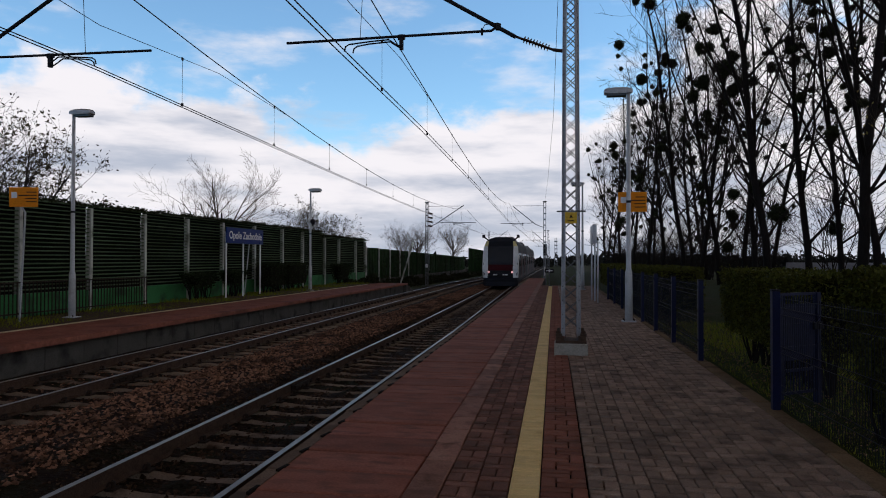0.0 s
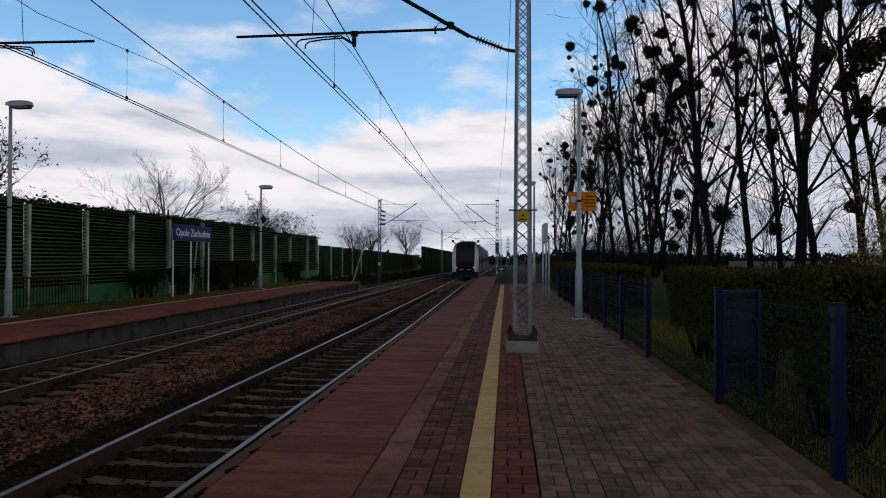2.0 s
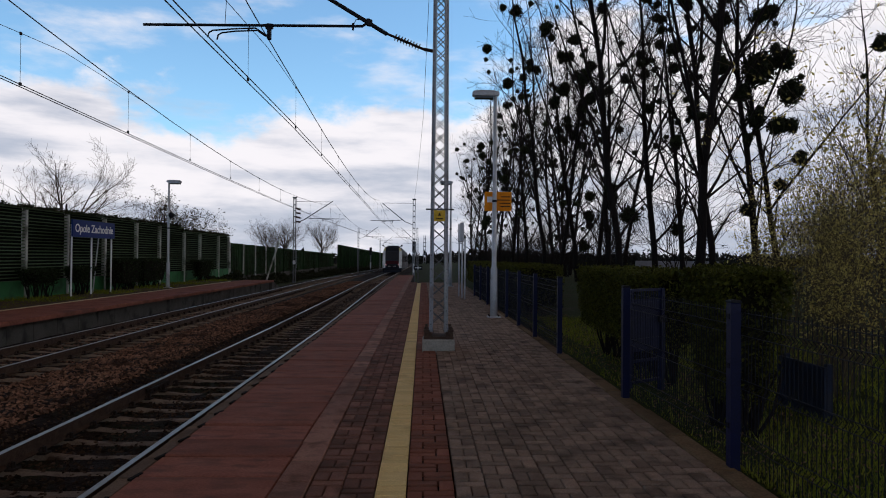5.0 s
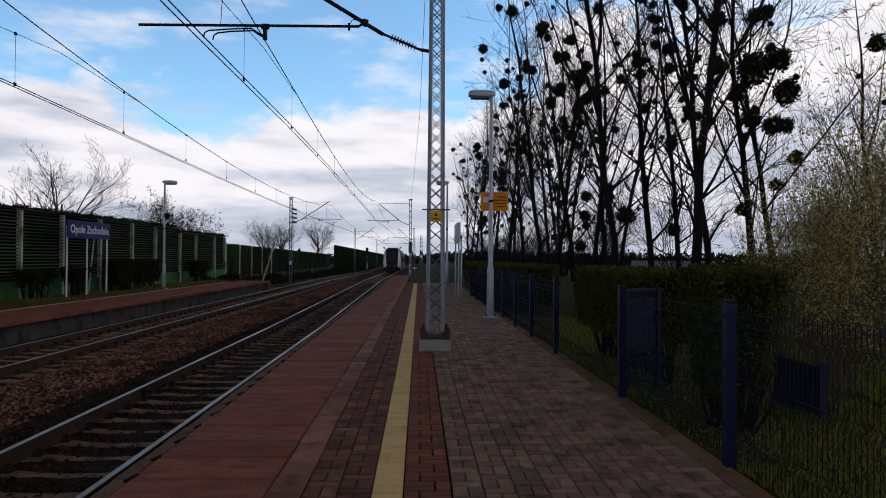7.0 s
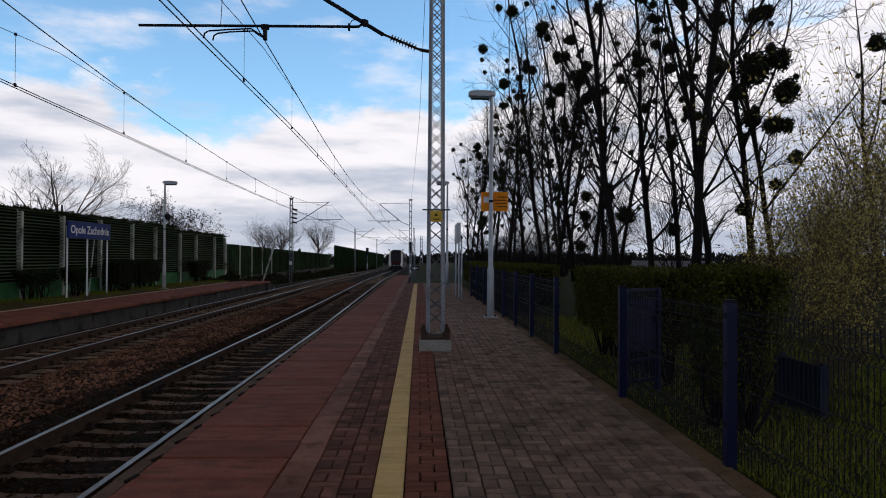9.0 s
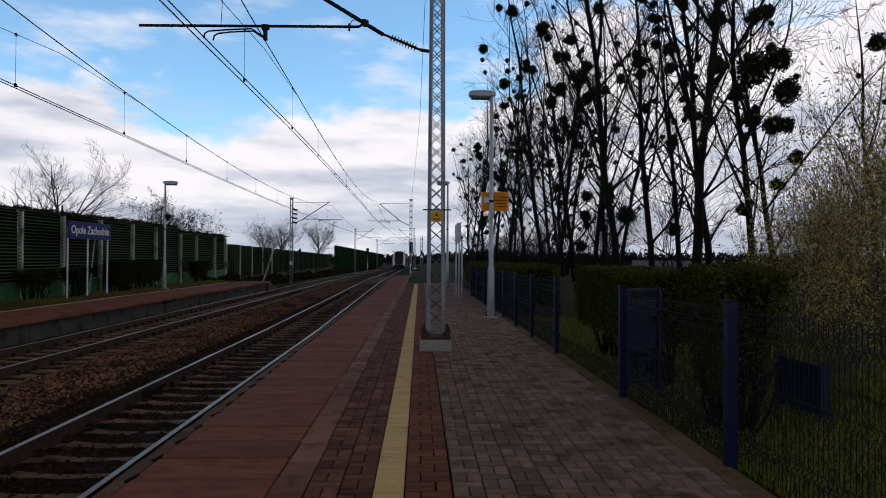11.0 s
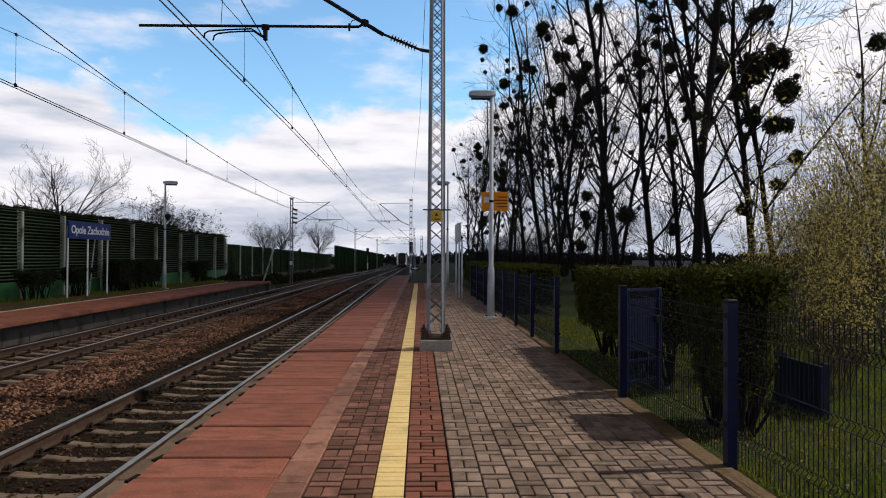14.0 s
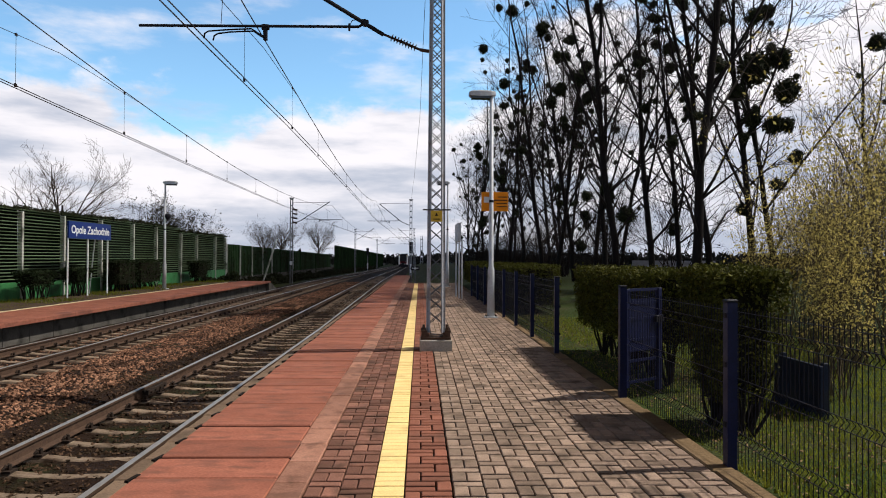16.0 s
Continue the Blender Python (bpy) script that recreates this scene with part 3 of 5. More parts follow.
            red += [(-0.008, y + q, 0.212 - g * 0.6, 0.1 - g * 1.9) for q in (0.05, 0.15)]
        y += 0.2
        flip = 1 - flip
    lay(plat, "red_brick", red, M_brick_red)
    lay(plat, "yellow_brick", [(-0.221, -4.15 + 0.1 * k, 0.203, 0.1 - 0.009) for k in range(445)], M_yellow, c=0.004)
    # tan edging by the fence
    em = Shape().box(-0.09, 0.09, -0.49, 0.49, -0.2, 0.012, 0.012).mesh("edging_stone", M_tan)
    for k in range(45):
        o = part("edging_stone", em, None, plat)
        o.location = (FENCE_X - 0.06 + skew(-3.5 + k) + rng.uniform(-0.006, 0.006), -3.5 + k, rng.uniform(-0.006, 0.006))
    return plat


def build_platform_2():
    z = PLAT_2_Z
    plat = structure("platform_2", Shape().box(EDGE_2 - 2.0, EDGE_2 + 0.02, 2, END_2, z - 0.12, z, 0.015), M_red2, "far platform with red paving and a concrete edge")
    part("back_paving", Shape().box(-14.9, EDGE_2 - 2.14, 2, END_2, z - 0.12, z - 0.012), M_soil, plat, "strip of bare soil and moss")
    part("white_line", Shape().box(EDGE_2 - 2.14, EDGE_2 - 2.0, 2, END_2 - 3, z - 0.1, z + 0.012), M_line, plat, "pale line along the paving")
    y = 2.0
    while y < END_2 - 0.2:
        part("edge_wall_unit", Shape().box(EDGE_2 - 0.5, EDGE_2 - 0.3, y + 0.012, min(y + 1.2, END_2) - 0.012, -1.05, z - 0.1), M_concrete, plat)
        y += 1.2
    part("end_ramp", Shape().add([(EDGE_2 - 2, END_2, z), (EDGE_2 - 0.1, END_2, z), (EDGE_2 - 2, END_2, -1), (EDGE_2 - 0.1, END_2, -1), (EDGE_2 - 2, END_2 + 3, -0.9), (EDGE_2 - 0.1, END_2 + 3, -0.9)],
                                 [(0, 1, 5, 4), (0, 4, 2), (1, 3, 5), (2, 4, 5, 3), (0, 2, 3, 1)]), M_concrete, plat)


# ---------- noise barrier ----------
def build_wall():
    z0 = PLAT_2_Z - 0.1
    root = structure("noise_barrier", Shape().box(WALL_X - 0.12, WALL_X + 0.12, -2, 118, z0 - 0.6, z0 + 0.06), M_concrete, "tall dark slatted noise barrier behind the far platform")
    ys = [26.63 - 3.04 * k for k in range(8, 0, -1)] + [26.63, 29.7, 33.1, 36.7, 39.85, 43.85, 46.9, 51.0, 53.6]
    crest = lambda y: 3.30 if y < 39 else 3.28 if y < 43 else 3.03
    slats = {}
    for k, y in enumerate(ys):
        top = crest(y)
        part("barrier_post", Shape().box(WALL_X - 0.06, WALL_X + 0.12, y - 0.055, y + 0.055, z0, top - 0.06, 0.01), M_post, root)
        if k == len(ys) - 1:
            break
        step = round(ys[k + 1] - y, 2)
        c = y + step / 2
        if step not in slats:
            slats[step] = Shape().extrude([(-0.03, -0.022), (0.035, -0.026), (0.045, -0.012), (0.03, 0.012), (-0.03, 0.02)], -step / 2 + 0.08, step / 2 - 0.08).mesh("slat", M_slat)
        # near-black sheet behind the slats makes the gaps between them dark
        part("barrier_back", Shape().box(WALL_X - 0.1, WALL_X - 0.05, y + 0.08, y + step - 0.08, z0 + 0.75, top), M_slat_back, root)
        part("green_panel", Shape().box(WALL_X - 0.05, WALL_X + 0.07, y + 0.08, y + step - 0.08, z0 + 0.05, z0 + 0.74, 0.01), M_green, root, "smooth green lower panel")
        j = 0
        while z0 + 0.86 + 0.128 * j < top - 0.06:
            part("slat", slats[step], None, root).location = (WALL_X + 0.05, c, z0 + 0.86 + 0.128 * j)
            j += 1
        part("top_rail", Shape().box(WALL_X - 0.09, WALL_X + 0.1, y + 0.08, y + step - 0.08, top - 0.02, top + 0.03), M_slat, root)
    # lower stretch, overgrown, then a taller ribbed stretch further off
    y = ys[-1] + 0.2
    while y < 112:
        h = 2.5 - 0.0107 * (y - 54)
        part("barrier_panel", Shape().box(WALL_X - 0.06, WALL_X + 0.06, y + 0.1, y + 3.9, z0 - 0.5, h), M_green_far, root)
        for r in range(1, 8):
            part("rib", Shape().box(WALL_X + 0.06, WALL_X + 0.09, y + 0.5 * r - 0.03, y + 0.5 * r + 0.03, z0 - 0.5, h - 0.04), M_green_far, root)
        part("barrier_post", Shape().box(WALL_X - 0.05, WALL_X + 0.14, y - 0.08, y + 0.08, z0 - 0.5, h + 0.03), M_post if y < 70 else M_green_far, root)
        y += 4.0
    y = 115.0
    far = structure("noise_barrier_far", Shape().box(WALL_X + 0.45, WALL_X + 0.65, y, 260, -1.6, -0.9), M_concrete, "green ribbed noise barrier along the line")
    while y < 250:
        h = 3.4 - 0.0075 * (y - 115)
        part("ribbed_panel", Shape().box(WALL_X + 0.5, WALL_X + 0.6, y, y + 3.9, -1.8, h), M_green_far, far)
        for r in range(4):
            part("rib", Shape().box(WALL_X + 0.6, WALL_X + 0.72, y + r - 0.06, y + r + 0.06, -1.8, h + 0.05), M_green_far, far)
        y += 4.0
    top = 3.28
    # creeper along the top and over the lower stretch
    rng = np.random.default_rng(12)
    n = 9000
    yy = rng.uniform(2, ys[-1], n)
    cc = np.stack([WALL_X + rng.normal(0, 0.12, n), yy, np.where(yy < 43, top, top - 0.25) + 0.03 + np.abs(rng.normal(0, 0.07, n)) * (0.6 + 0.6 * np.sin(yy * 1.7) ** 2)], 1)
    n2 = 9000
    y2 = rng.uniform(ys[-1], 108, n2)
    hh = rng.uniform(0, 1, n2) ** 0.7
    c2 = np.stack([WALL_X + 0.1 + np.abs(rng.normal(0, 0.1, n2)), y2, z0 - 0.3 + hh * (2.75 - 0.009 * (y2 - 54))], 1)
    keep = rng.uniform(0, 1, n2) < 0.45 + 0.5 * np.sin(y2 * 0.8) * np.sin(y2 * 0.31)
    me = quads_mesh("creeper", leaf_cards(rng, np.concatenate([cc, c2[keep]]), 0.06), M_ivy)
    tagged(part("creeper", me, None), "dry creeper and ivy trailing over the barrier", "creeper", kind="stuff")


build_platform_1()
build_platform_2()
build_wall()


# ---------- overhead line ----------
def lattice_mast():
    """Four tapering angle legs laced with crossed bars, on a concrete block."""
    cx, cy, H = 0.21, 11.63, 8.6
    m = thing("lattice_mast", (cx, cy, 0), "grey steel lattice mast on a concrete foundation block", "mast")
    half = lambda z: 0.155 - 0.0052 * z
    for sx in (-1, 1):
        for sy in (-1, 1):
            leg = Shape()
            for z0, z1 in ((0.3, H),):
                a, b = half(z0), half(z1)
                p, q = (sx * a, sy * a, z0), (sx * b, sy * b, z1)
                leg.bar((p[0] - sx * 0.03, p[1], z0), (q[0] - sx * 0.03, q[1], z1), 0.07, 0.014)
                leg.add([(p[0] + e * sx * 0.007, p[1] - f * sy * 0.07, z0) for e, f in ((-1, 0), (1, 0), (1, 1), (-1, 1))] +
                        [(q[0] + e * sx * 0.007, q[1] - f * sy * 0.07, z1) for e, f in ((-1, 0), (1, 0), (1, 1), (-1, 1))],
                        [(0, 1, 5, 4), (1, 2, 6, 5), (2, 3, 7, 6), (3, 0, 4, 7), (3, 2, 1, 0), (4, 5, 6, 7)])
            part("leg", leg, M_lattice, m)
    for face in range(4):
        z, d, k = 0.42, 0.235, 0
        while z < H - d:
            a, b = half(z) - 0.012, half(z + d) - 0.012
            for s in (-1, 1):
                p, q = Vector((-s * a, -a, z)), Vector((s * b, -b, z + d))
                rot = Matrix.Rotation(face * math.pi / 2, 3, "Z")
                # lacing takes a darker steel than the legs, for its shaded look
                part("lacing_bar", Shape().bar(rot @ p, rot @ q, 0.026, 0.012), M_mast_dark, m)
            z += d
    part("foundation", Shape().box(-0.27, 0.27, -0.27, 0.27, -0.05, 0.19, 0.02), M_pale_conc, m, "stained concrete block")
    foot = Shape().box(-0.25, 0.25, -0.25, 0.25, 0.19, 0.235, 0.006)
    foot.box(-0.24, -0.12, -0.24, 0.24, 0.235, 0.31, 0.01).box(0.12, 0.24, -0.24, 0.24, 0.235, 0.31, 0.01)
    for sx in (-1, 1):
        for sy in (-1, 1):
            foot.tube((sx * 0.2, sy * 0.2, 0.2), (sx * 0.2, sy * 0.2, 0.40), 0.03, 0.024, 8)
            foot.box(sx * 0.2 - 0.05, sx * 0.2 + 0.05, sy * 0.2 - 0.05, sy * 0.2 + 0.05, 0.31, 0.345)
    part("base_frame", foot, M_rail, m, "rusty bolted base frame")
    pl = part("warning_plate", Shape().box(-0.095, 0.095, -0.215, -0.2, 2.16, 2.345, 0.0), M_warn, m, "ochre warning plate with a dark triangle")
    part("plate_symbol", Shape().add([(-0.03, -0.218, 2.255), (0.03, -0.218, 2.255), (0, -0.218, 2.31), (-0.03, -0.216, 2.255), (0.03, -0.216, 2.255), (0, -0.216, 2.31)],
                                     [(0, 1, 2), (5, 4, 3), (0, 3, 4, 1), (1, 4, 5, 2), (2, 5, 3, 0)]), M_ink, pl)
    part("plate_bar", Shape().box(-0.055, 0.055, -0.218, -0.216, 2.195, 2.212), M_ink, pl)
    part("cross_bar", Shape().box(-0.23, 0.24, -0.2, -0.18, 2.35, 2.375), M_mast_dark, m)
    cantilever(m, -1, 0.17, 3.92, 0.0)
    return m


def cantilever(mast, side, start, reach, dz, tie=None):
    """The arm over the track: insulated strut, registration tube, drop bracket and two steady arms. side: the way it points."""
    X = lambda u: side * u
    e = part("cantilever", Shape().pipe([(X(start + 0.75), 0, 5.36 + dz), (X(reach - 0.05), 0, 7.12 + dz)], 0.035, 8), M_black, mast, "dark steel cantilever strut")
    ins = Shape().tube((X(start - 0.06), 0, 5.08 + dz), (X(start + 0.12), 0, 5.11 + dz), 0.03, n=8)
    ins.tube((X(start + 0.12), 0, 5.11 + dz), (X(start + 0.78), 0, 5.38 + dz), 0.022, n=8)
    for k in range(9):
        u = start + 0.2 + 0.05 * k
        z = 5.11 + (u - start - 0.12) * 0.41 + dz
        ins.tube((X(u), 0, z), (X(u + 0.012), 0, z + 0.005), 0.065, 0.045, 10)
    part("insulator", ins, M_ceramic, e, "ribbed brown insulator")
    tube = Shape().pipe([(X(1.22), 0, 5.57 + dz), (X(1.34), 0, 5.49 + dz), (X(reach + 1.12), 0, 5.46 + dz)], 0.024, 7)
    tube.tube((X(1.22), 0, 5.6 + dz), (X(1.22), 0, 5.5 + dz), 0.05, n=8).tube((X(1.5), 0, 5.54 + dz), (X(1.5), 0, 5.42 + dz), 0.02)
    tube.pipe([(X(1.22), 0.0, 5.62 + dz), (X(1.45), 0.0, 5.6 + dz), (X(1.5), 0, 5.5 + dz)], 0.008, 4)
    part("registration_tube", tube, M_black, e)
    drop = reach - 1.0
    br = Shape().box(X(drop) - 0.03, X(drop) + 0.03, -0.04, 0.04, 5.24 + dz, 5.5 + dz).tube((X(drop - 0.06), 0, 5.46 + dz), (X(drop + 0.06), 0, 5.46 + dz), 0.05, n=8)
    part("drop_bracket", br, M_black, e)
    for yy, end in ((-0.06, 0.0), (0.06, 0.12)):
        a = Shape().pipe([(X(drop), yy, 5.28 + dz), (X(drop + 0.1), yy, 5.33 + dz), (X(drop + 0.22), yy, 5.41 + dz), (X(drop + 0.6), yy, 5.39 + dz),
                          (X(reach - 0.06 - end), yy, 5.36 + dz), (X(reach - end), yy, 5.32 + dz), (X(reach + 0.02 - end), yy, 5.24 + dz)], 0.014, 5)
        part("steady_arm", a, M_black, e)
    hang = Shape().pipe([(X(reach - 0.25), 0, 5.48 + dz), (X(reach - 0.32), 0, 6.85 + dz)], 0.006, 4)
    part("tube_hanger", hang, M_wire, e)
    if tie:
        part("top_tie", Shape().pipe([(X(0.05), 0, tie), (X(reach - 0.1), 0, tie)], 0.018, 5), M_black, e)
    return e


def pole_mast(x, y, side, reach, top, label, material, dz=0.0, base=-1.1):
    m = thing("catenary_mast", (x, y, 0), label, "mast", "line of catenary masts")
    body = Shape()
    for s in (-1, 1):
        body.box(s * 0.1 - 0.03, s * 0.1 + 0.03, -0.1, 0.1, base + dip(y), top, 0.01)
    z = base + 0.4
    while z < top:
        body.box(-0.1, 0.1, -0.09, -0.08, z, z + 0.09).box(-0.1, 0.1, 0.08, 0.09, z, z + 0.09)
        z += 0.55
    part("column", body, material, m)
    part("cap", Shape().box(-0.19, 0.19, -0.14, 0.14, top, top + 0.08, 0.02), M_mast_dark, m)
    part("foundation", Shape().box(-0.35, 0.35, -0.35, 0.35, base - 1.4, base + 0.12 + dip(y), 0.03), M_pale_conc, m)
    cantilever(m, side, 0.12, reach, dz, tie=top - 0.35)
    return m


def wires():
    """Two contact wires, a messenger with droppers and a stitch wire over each track; an earth wire on the masts."""
    for cx, side, spans in ((TRACK_1, 1, [(-40, 11.63, 0.1, 0.1), (11.63, 66, 0.1, -0.1), (66, 122, -0.1, -0.3), (122, 178, -0.3, -0.4)]),
                            (TRACK_2, -1, [(-40, 11.63, -0.05, -0.05), (11.63, 66, -0.05, -0.6), (66, 122, -0.6, -0.6), (122, 178, -0.6, -0.6)])):
        line = thing("overhead_wire", (cx, 0, 0), "overhead contact wires with messenger and droppers above a track", "overhead wire", "overhead wires")
        for y0, y1, d0, d1 in spans:
            L = y1 - y0
            hang = 0.12 if side < 0 and y0 == 11.63 else 0.0
            lev = lambda y: d0 + (d1 - d0) * (y - y0) / L
            mz = lambda y: 5.86 + 1.2 * ((y - (y0 + y1) / 2) / (L / 2)) ** 2 + lev(y)
            st = lambda y: side * 0.08 * math.sin(math.pi * (y - y0) / L) + ((max(drift(y), -0.82) - 0.1) if side > 0 else 0.25 * max(drift(y), -0.82))
            n = 14
            Y = [y0 + L * k / n for k in range(n + 1)]
            for off in (-0.06, 0.06):
                part("contact_wire", Shape().pipe([(off + st(y), y, 5.22 + lev(y) - hang * math.sin(math.pi * (y - y0) / L)) for y in Y], 0.011, 4), M_wire, line)
            part("messenger_wire", Shape().pipe([(st(y), y, mz(y)) for y in Y], 0.013, 4), M_wire, line)
            for a, b in ((y0, y0 + 9.5), (y1, y1 - 9.5)):
                part("stitch_wire", Shape().pipe([(0.03, a, 6.05 + lev(a)), (st((a + b) / 2), (a + b) / 2, mz((a + b) / 2) - 0.22), (st(b), b, mz(b))], 0.007, 4), M_wire, line)
            k = 0
            y = y0 + 3.0
            while y < y1 - 2:
                b0, b1 = y0 + 9.5, y1 - 9.5
                stitch = (lambda a, b: 6.05 + lev(a) + (mz((a + b) / 2) - 0.22 - 6.05 - lev(a)) * abs(y - a) / 4.75 if abs(y - a) < 4.75 else mz((a + b) / 2) - 0.22 + (mz(b) - mz((a + b) / 2) + 0.22) * (abs(y - a) - 4.75) / 4.75)
                top = mz(y) if b0 < y < b1 else stitch(y0, b0) if y <= b0 else stitch(y1, b1)
                dr = Shape().tube((st(y), y, 5.24 + lev(y)), (st(y), y, top), 0.0045, n=4)
                dr.box(st(y) - 0.018, st(y) + 0.018, y - 0.03, y + 0.03, 5.2 + lev(y), 5.27 + lev(y)).box(st(y) - 0.015, st(y) + 0.015, y - 0.03, y + 0.03, top - 0.03, top + 0.03)
                part("dropper", dr, M_wire, line)
                y += 5.3
    earth = thing("earth_wire", (0, 0, 0), "thin earth wire slung between the mast tops", "wire")
    part("wire", Shape().pipe([(0.1, 11.63, 8.5), (-0.2, 30, 7.75), (-0.7, 48, 7.15), (-1.25, 66, 7.0)], 0.009, 4), M_wire, earth)


lattice_mast()
left_near = thing("catenary_mast", (-12.55, 11.63, 0), "grey catenary mast standing on the far platform", "mast", "line of catenary masts")
part("column", Shape().box(-0.16, -0.1, -0.12, 0.12, -0.2, 8.2, 0.01).box(0.1, 0.16, -0.12, 0.12, -0.2, 8.2, 0.01), M_lattice, left_near)
part("web_plate", Shape().box(-0.1, 0.1, -0.01, 0.01, -0.2, 8.1), M_lattice, left_near)
cantilever(left_near, 1, 0.17, 3.92, 0.0)
pole_mast(-1.25, 66, -1, 3.1, 7.05, "slim galvanised catenary mast beyond the platform end", M_far_galv, -0.45)
m2 = pole_mast(-12.35, 64, 1, 3.6, 6.95, "dark catenary mast with insulators and switch gear", M_mast_dark, -0.45, -1.3)
for z in (5.95, 5.55, 5.15, 4.75):
    part("switch_insulator", Shape().tube((0.15, -0.1, z), (0.55, -0.1, z - 0.08), 0.07, 0.09, 8).box(0.1, 0.2, -0.15, -0.05, z - 0.06, z + 0.06), M_ceramic, m2)
part("switch_rod", Shape().tube((0.25, -0.14, 0.4), (0.25, -0.14, 5.6), 0.018), M_galv, m2)
part("notice_plate", Shape().box(-0.12, 0.12, -0.125, -0.11, 0.75, 1.1), M_white, m2)
pole_mast(-12.0, 120, 1, 3.4, 6.3, "distant grey catenary mast beside the noise barrier", M_far_galv, -0.5)
pole_mast(-1.7, 122, -1, 2.9, 6.6, "distant grey catenary mast beside the line", M_far_galv, -0.5)
pole_mast(-12.0, 176, 1, 3.4, 6.0, "distant grey catenary mast beside the noise barrier", M_far_galv, -0.5)
pole_mast(-2.2, 178, -1, 2.9, 6.4, "distant grey catenary mast beside the line", M_far_galv, -0.5)
wires()


# ---------- platform furniture ----------
def lamp(x, y, z, h, side, label):
    t = thing("platform_lamp", (x, y, z), label, "street lamp", "platform lamps")
    part("base_plate", Shape().box(-0.17, 0.17, -0.17, 0.17, 0, 0.03, 0.006), M_white_pole, t)
    for a in (-0.12, 0.12):
        for b in (-0.12, 0.12):
            part("anchor_bolt", Shape().tube((a, b, 0.03), (a, b, 0.075), 0.016, n=6), M_clip, t)
    part("pole", Shape().pipe([(0, 0, 0.03), (0, 0, 1.25), (0, 0, 1.33), (0, 0, h)], [0.098, 0.088, 0.062, 0.043], 14), M_white_pole, t, smooth=True)
    part("access_door", Shape().box(-0.04, 0.04, -0.099, -0.088, 0.45, 0.85, 0.003), M_white_pole, t)
    part("clamp", Shape().tube((0, 0, 3.0), (0, 0, 3.06), 0.062, n=10), M_black, t)
    # lamp head: a flat tapered housing with a glass under it
    s = side
    head = Shape()
    st = [(-0.1, 0.09, 0.0, 0.09), (0.02, 0.13, -0.03, 0.12), (0.3, 0.15, -0.04, 0.13), (0.55, 0.14, -0.03, 0.11), (0.6, 0.11, -0.01, 0.08)]
    for u, w, lo, hi in st:
        head.v += [(s * u, -w, h + lo), (s * u, w, h + lo), (s * u, w * 0.85, h + hi * 0.7), (s * u, w * 0.5, h + hi), (s * u, -w * 0.5, h + hi), (s * u, -w * 0.85, h + hi * 0.7)]
    for k in range(len(st) - 1):
        head.f += [(k * 6 + i, k * 6 + (i + 1) % 6, (k + 1) * 6 + (i + 1) % 6, (k + 1) * 6 + i) for i in range(6)]
    head.f += [(5, 4, 3, 2, 1, 0), tuple((len(st) - 1) * 6 + i for i in range(6))]
    hd = part("lamp_head", head, M_galv, t)
    part("diffuser", Shape().box(min(s * 0.08, s * 0.54), max(s * 0.06, s * 0.55), -0.11, 0.11, h - 0.09, h - 0.02), M_glass, hd, "dull lamp glass, unlit")
    return t


def board(name, w, h, material, parent, z, y=0.0, x=0.0, frame_mat=None, label=""):
    b = part(name, Shape().box(x - w / 2, x + w / 2, y - 0.012, y + 0.012, z, z + h), material, parent, label)
    return b


lamp(-13.75, 17.55, PLAT_2_Z - 0.01, 5.85, 1, "light grey platform lamp with a flat head on the far platform")
lamp(-13.1, 34.9, PLAT_2_Z - 0.01, 5.35, 1, "light grey platform lamp beside the clipped bushes")
lamp_r = lamp(1.76, 17.77, 0, 5.8, -1, "light grey platform lamp carrying an orange notice board")
lamp(1.25, 36.0, 0, 5.45, -1, "light grey platform lamp further along the platform")


def orange_board(x, y, z, w, h, pole, turn, label):
    t = thing("orange_notice_board", (x, y, z), label, "notice board", "orange notice boards", turn)
    b = board("panel", w, h, M_orange, t, 0)
    for k, (a, c) in enumerate(((0.08, 0.36), (0.02, 0.40), (0.04, 0.38), (0.06, 0.34))):
        part("text_bar", Shape().box(a, min(c, w / 2 - 0.03), -0.016, -0.012, h - 0.14 - 0.085 * k, h - 0.115 - 0.085 * k), M_ink, b)
    part("pictogram", Shape().box(-w / 2 + 0.06, -w / 2 + 0.2, -0.016, -0.012, h * 0.45, h * 0.75), M_white, b)
    part("fixing_band", Shape().box(-0.12, 0.12, -0.03, -0.012, h * 0.55, h * 0.6), M_black, t)
    if pole:
        part("pole", Shape().pipe([(-0.1, 0.05, -pole), (0.02, 0.05, -0.15), (-0.06, 0.05, -0.02), (-0.1, 0.03, 0.12)], 0.025, 8), M_galv, t)
    return t


orange_board(1.86, 17.86, 2.78, 0.7, 0.5, 0, 0, "orange notice board clamped to a lamp pole")
orange_board(-14.0, 16.0, 2.93, 0.74, 0.52, 3.06, 12, "orange notice board on a bent grey pole")


